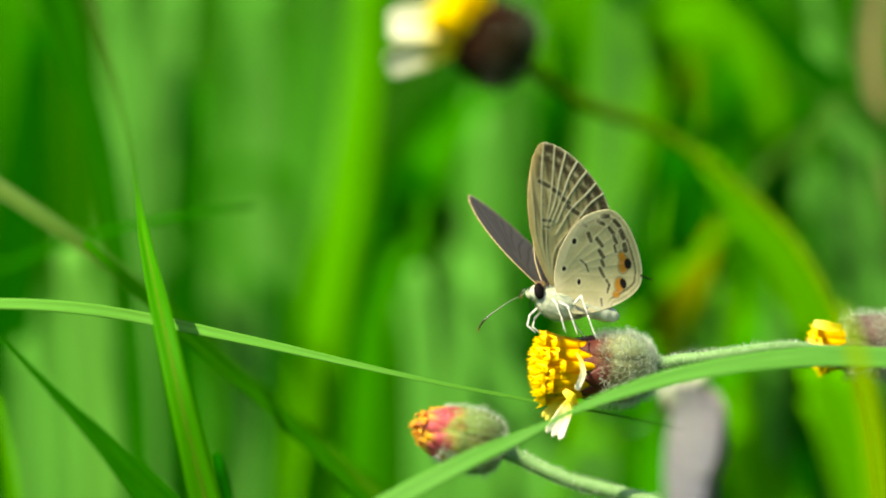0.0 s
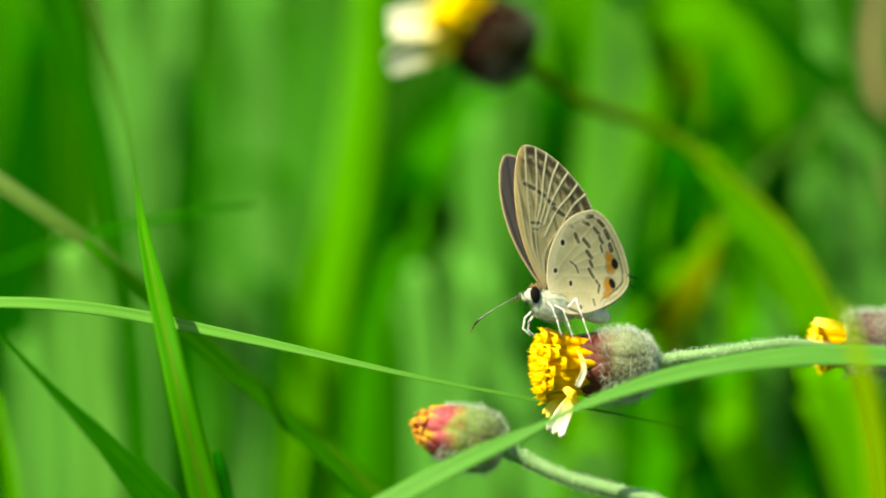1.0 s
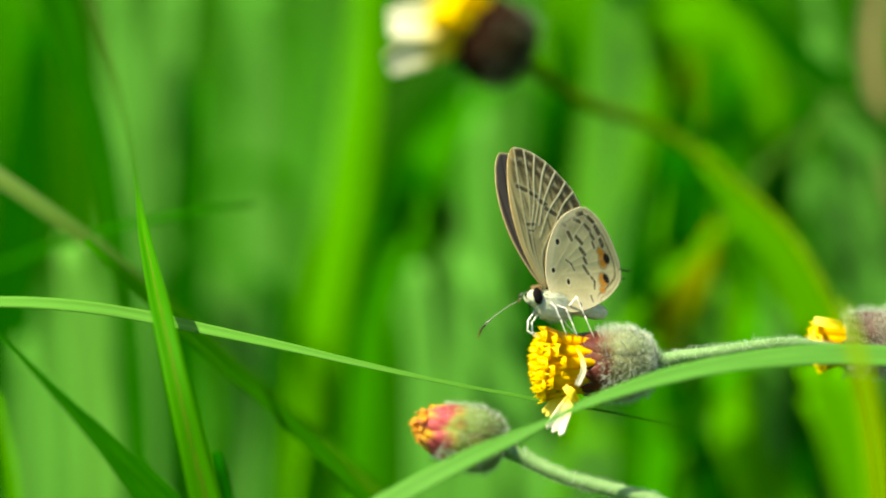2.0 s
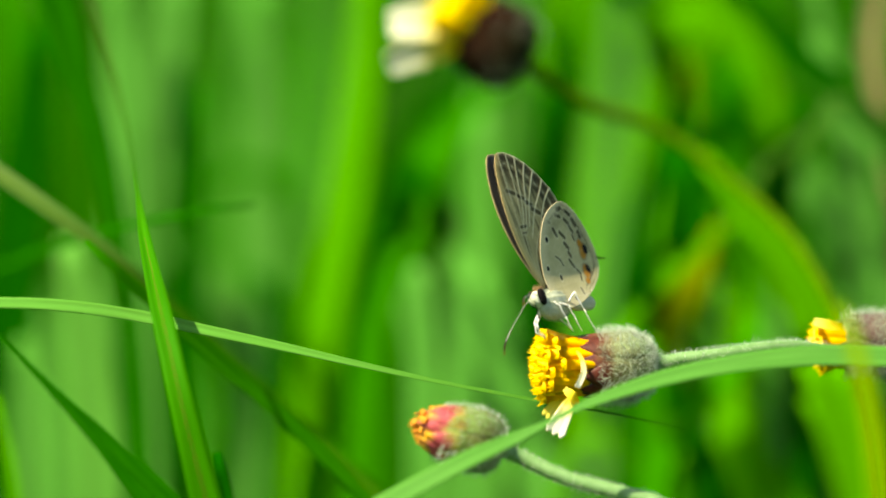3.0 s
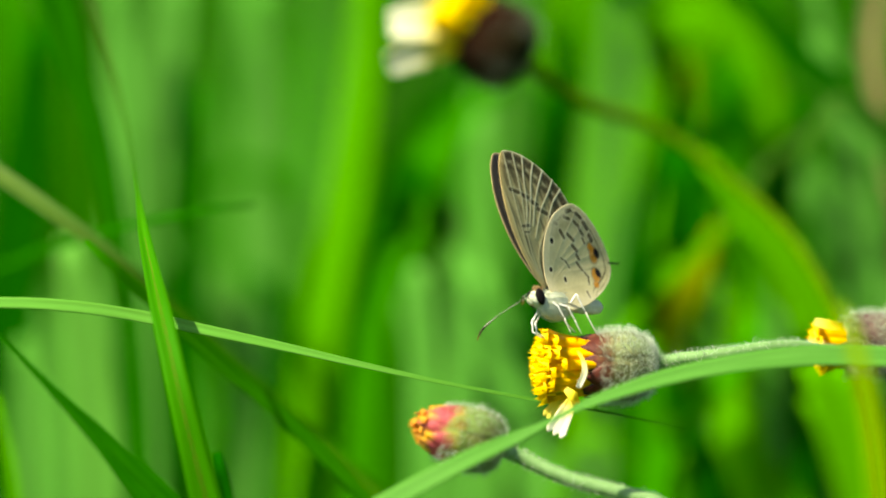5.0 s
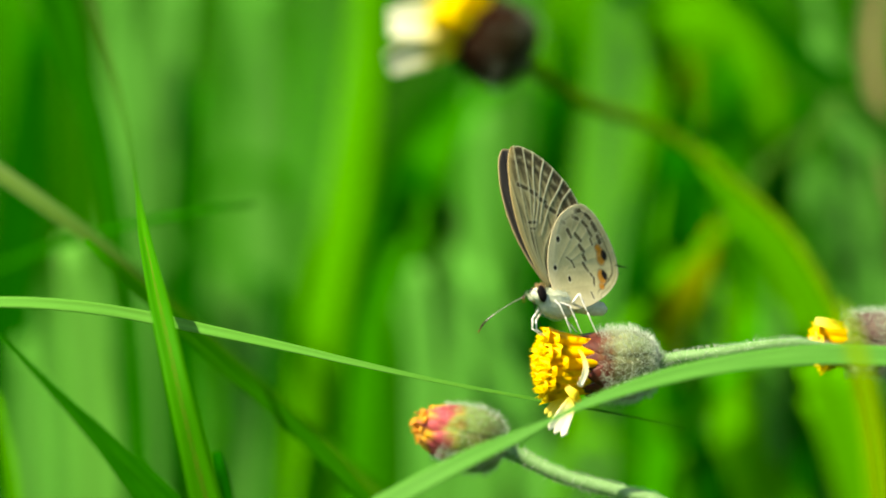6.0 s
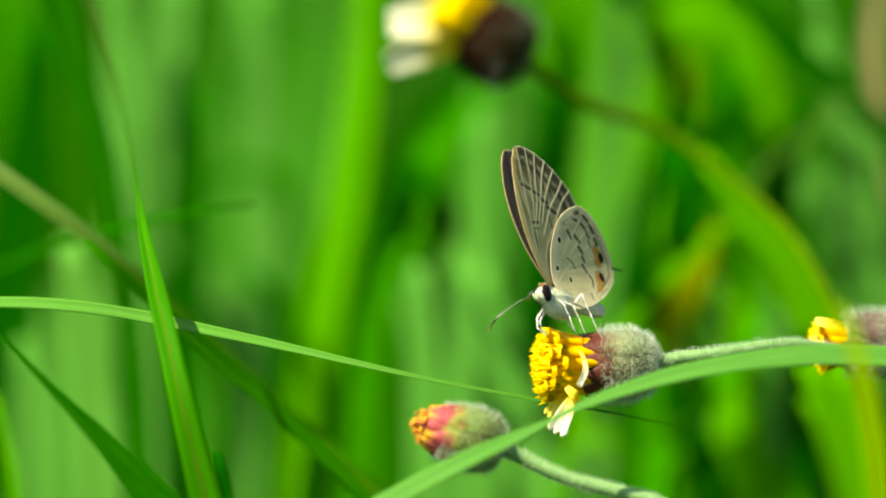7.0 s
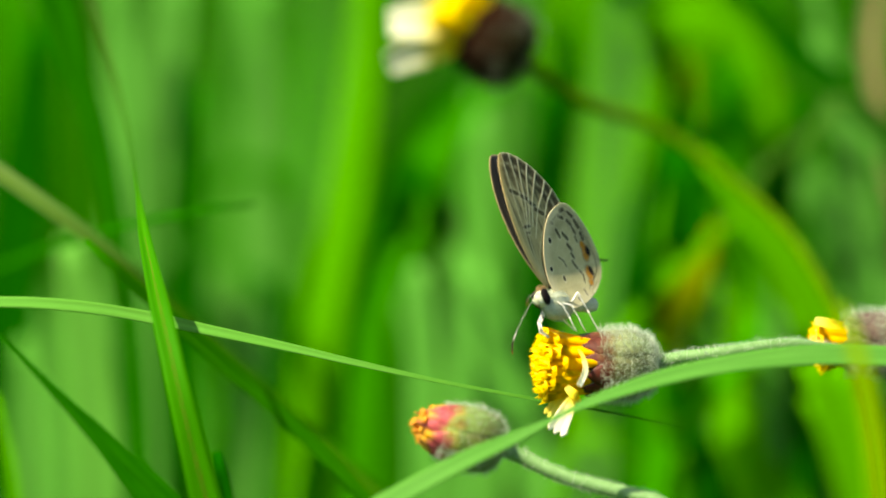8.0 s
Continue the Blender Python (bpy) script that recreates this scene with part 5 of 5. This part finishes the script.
# seconds, how far the left and the right wings stand open and how far the right ones sweep forward and twist, degrees
OPEN = (
    (0, 20, 36, 8, 27),
    (0.2, 18, 34, 8, 27),
    (0.5, 14, 20, 4.5, 34),
    (0.7, 14, 20, 4.5, 33),
    (0.9, 8.5, 10, -2.5, 0),
    (1.2, 7, 8.5, -3.5, 0),
    (1.5, 6.5, 8, -3.5, 0),
    (2.8, 5, -1, -2.5, 0),
    (4.7, 5, -0.5, -2.5, 0),
    (5.8, 5, 1.2, -2.5, 0),
    (7, 5, 0.6, -2.5, 0),
    (7.5, 5, -0.8, -2.5, 0),
    (8, 5, -1, -2.5, 0),
)
# seconds, where the right antenna points on the stage
FEEL = (
    (0, (-0.78, -0.16, -0.60)),
    (0.5, (-0.77, -0.23, -0.60)),
    (1, (-0.81, -0.19, -0.56)),
    (1.5, (-0.81, -0.19, -0.56)),
    (2.8, (-0.46, -0.55, -0.70)),
    (3, (-0.39, -0.39, -0.83)),
    (3.5, (-0.38, -0.28, -0.88)),
    (4, (-0.62, -0.33, -0.71)),
    (4.5, (-0.73, -0.20, -0.65)),
    (6, (-0.78, -0.26, -0.58)),
    (6.5, (-0.66, -0.52, -0.54)),
    (7, (-0.68, -0.48, -0.55)),
    (7.5, (-0.62, -0.44, -0.64)),
    (8, (-0.33, -0.45, -0.83)),
)
# seconds, place in mm, turn in degrees: the second butterfly flutters off and settles in the grass beyond
FLIGHT = (
    (0, 24.9, 54, -17.0, (-172, -6, -60)),
    (0.033, 25.4, 52, -18.0, (-165, -5, -66)),
    (0.067, 30.2, 46, -25.0, (-98, -3, -104)),
    (0.1, 32.6, 40, -35.2, (-22, 0, -135)),
    (0.2, 33.8, 40, -36.1, (0, 0, -150)),
    (0.3, 39.8, 50, -34.5, (0, 0, -160)),
    (0.4, 52.7, 60, -39.4, (0, 0, -165)),
    (0.7, 76.2, 100, -49.6, (0, 0, -165)),
    (1.2, 95.6, 150, -74.1, (0, 0, -165)),
    (8, 95.6, 150, -74.1, (0, 0, -165)),
)
BEAT = ((0, 3), (0.1, 14), (0.2, 10), (0.3, 26), (0.4, 10), (0.5, 60), (0.6, 10), (0.7, 60), (0.9, 20), (1.2, 4), (8, 4))
# seconds, sideways and upward sway of the flowers in mm
SWAY = (
    (0, -0.06, -0.03),
    (0.5, 0.11, 0.06),
    (1, 0.00, 0.11),
    (1.5, -0.03, 0.20),
    (3, 0.00, 0.03),
    (3.5, 0.00, 0.00),
    (4, -0.06, -0.03),
    (4.5, 0.00, -0.03),
    (6, 0.20, 0.11),
    (6.5, 0.22, 0.10),
    (7, 0.17, 0.11),
    (7.5, 0.17, 0.11),
    (8, 0.17, 0.10),
)


# ---------------------------------------------------------------- what moves
def at_time(rows, t):
    return [float(np.interp(t, [r[0] for r in rows], [r[1][k] for r in rows])) for k in range(len(rows[0][1]))]


def motions():
    walk(FLY, [(t, body_pose(*p)) for t, p in BODY])
    hinge = Matrix.Translation((0, 0, -1.5 * MM))
    for s, fore, w in WINGS:
        walk(w, [(t, hinge @ pose(0, 0, 0, (near if s > 0 else -far if fore else -far * 0.45)) @ pose(0, 0, 0, 0, (0 if s > 0 else -sweep), 0) @ pose(0, 0, 0, 0, 0, (0 if s > 0 else twist)) @ hinge.inverted()) for t, near, far, sweep, twist in OPEN])
    for s, a in ANTS:
        rows = []
        for t, d in FEEL:
            body = body_pose(*at_time(BODY, t)).to_3x3()
            if s > 0:
                # the left antenna reaches towards the lens
                d = (-0.20, -0.96, -0.14)
            way = body.transposed() @ turned(*d)
            q = Vector((-6.9, 0, -0.8)).rotation_difference(way)
            rows.append((t, Matrix.LocRotScale((-1.75 * MM, -s * 0.35 * MM, -0.3 * MM), q, None)))
        walk(a, rows)
    for s, a in BANTS:
        a.matrix_basis = pose(-1.75 * MM, -s * 0.35 * MM, -0.3 * MM, 0, 25, -s * 30)
    walk(BLUE, [(t, STAGE @ pose(x * MM, d * MM, h * MM, *r)) for t, x, d, h, r in FLIGHT])
    for s, fore, w in BWINGS:
        walk(w, [(t, pose(0, 0, 0, s * o)) for t, o in BEAT])
    stalk, pivot = STALK.matrix_basis.copy(), at(-10.54, 14, -22.87)
    walk(STALK, [(t, Matrix.Translation(pivot) @ Matrix.Rotation(radians(a), 4, turned(0, 1, 0)) @ Matrix.Translation(-pivot) @ stalk) for t, a in
                 ((0, -1.5), (0.5, -1.1), (1.0, -1.0), (1.5, -0.8), (1.7, -0.75), (2.8, -0.05), (3.5, -0.1), (4.0, 0.0), (4.5, -0.15), (6.0, -0.05), (8.0, 0.0))])
    for ob, share in ((MAIN, 1.0), (SIDE, 0.6)):
        m = ob.matrix_basis.copy()
        walk(ob, [(t, Matrix.Translation(STAGE.to_3x3() @ Vector((x * share * MM, 0, h * share * MM))) @ m) for t, x, h in SWAY])


motions()
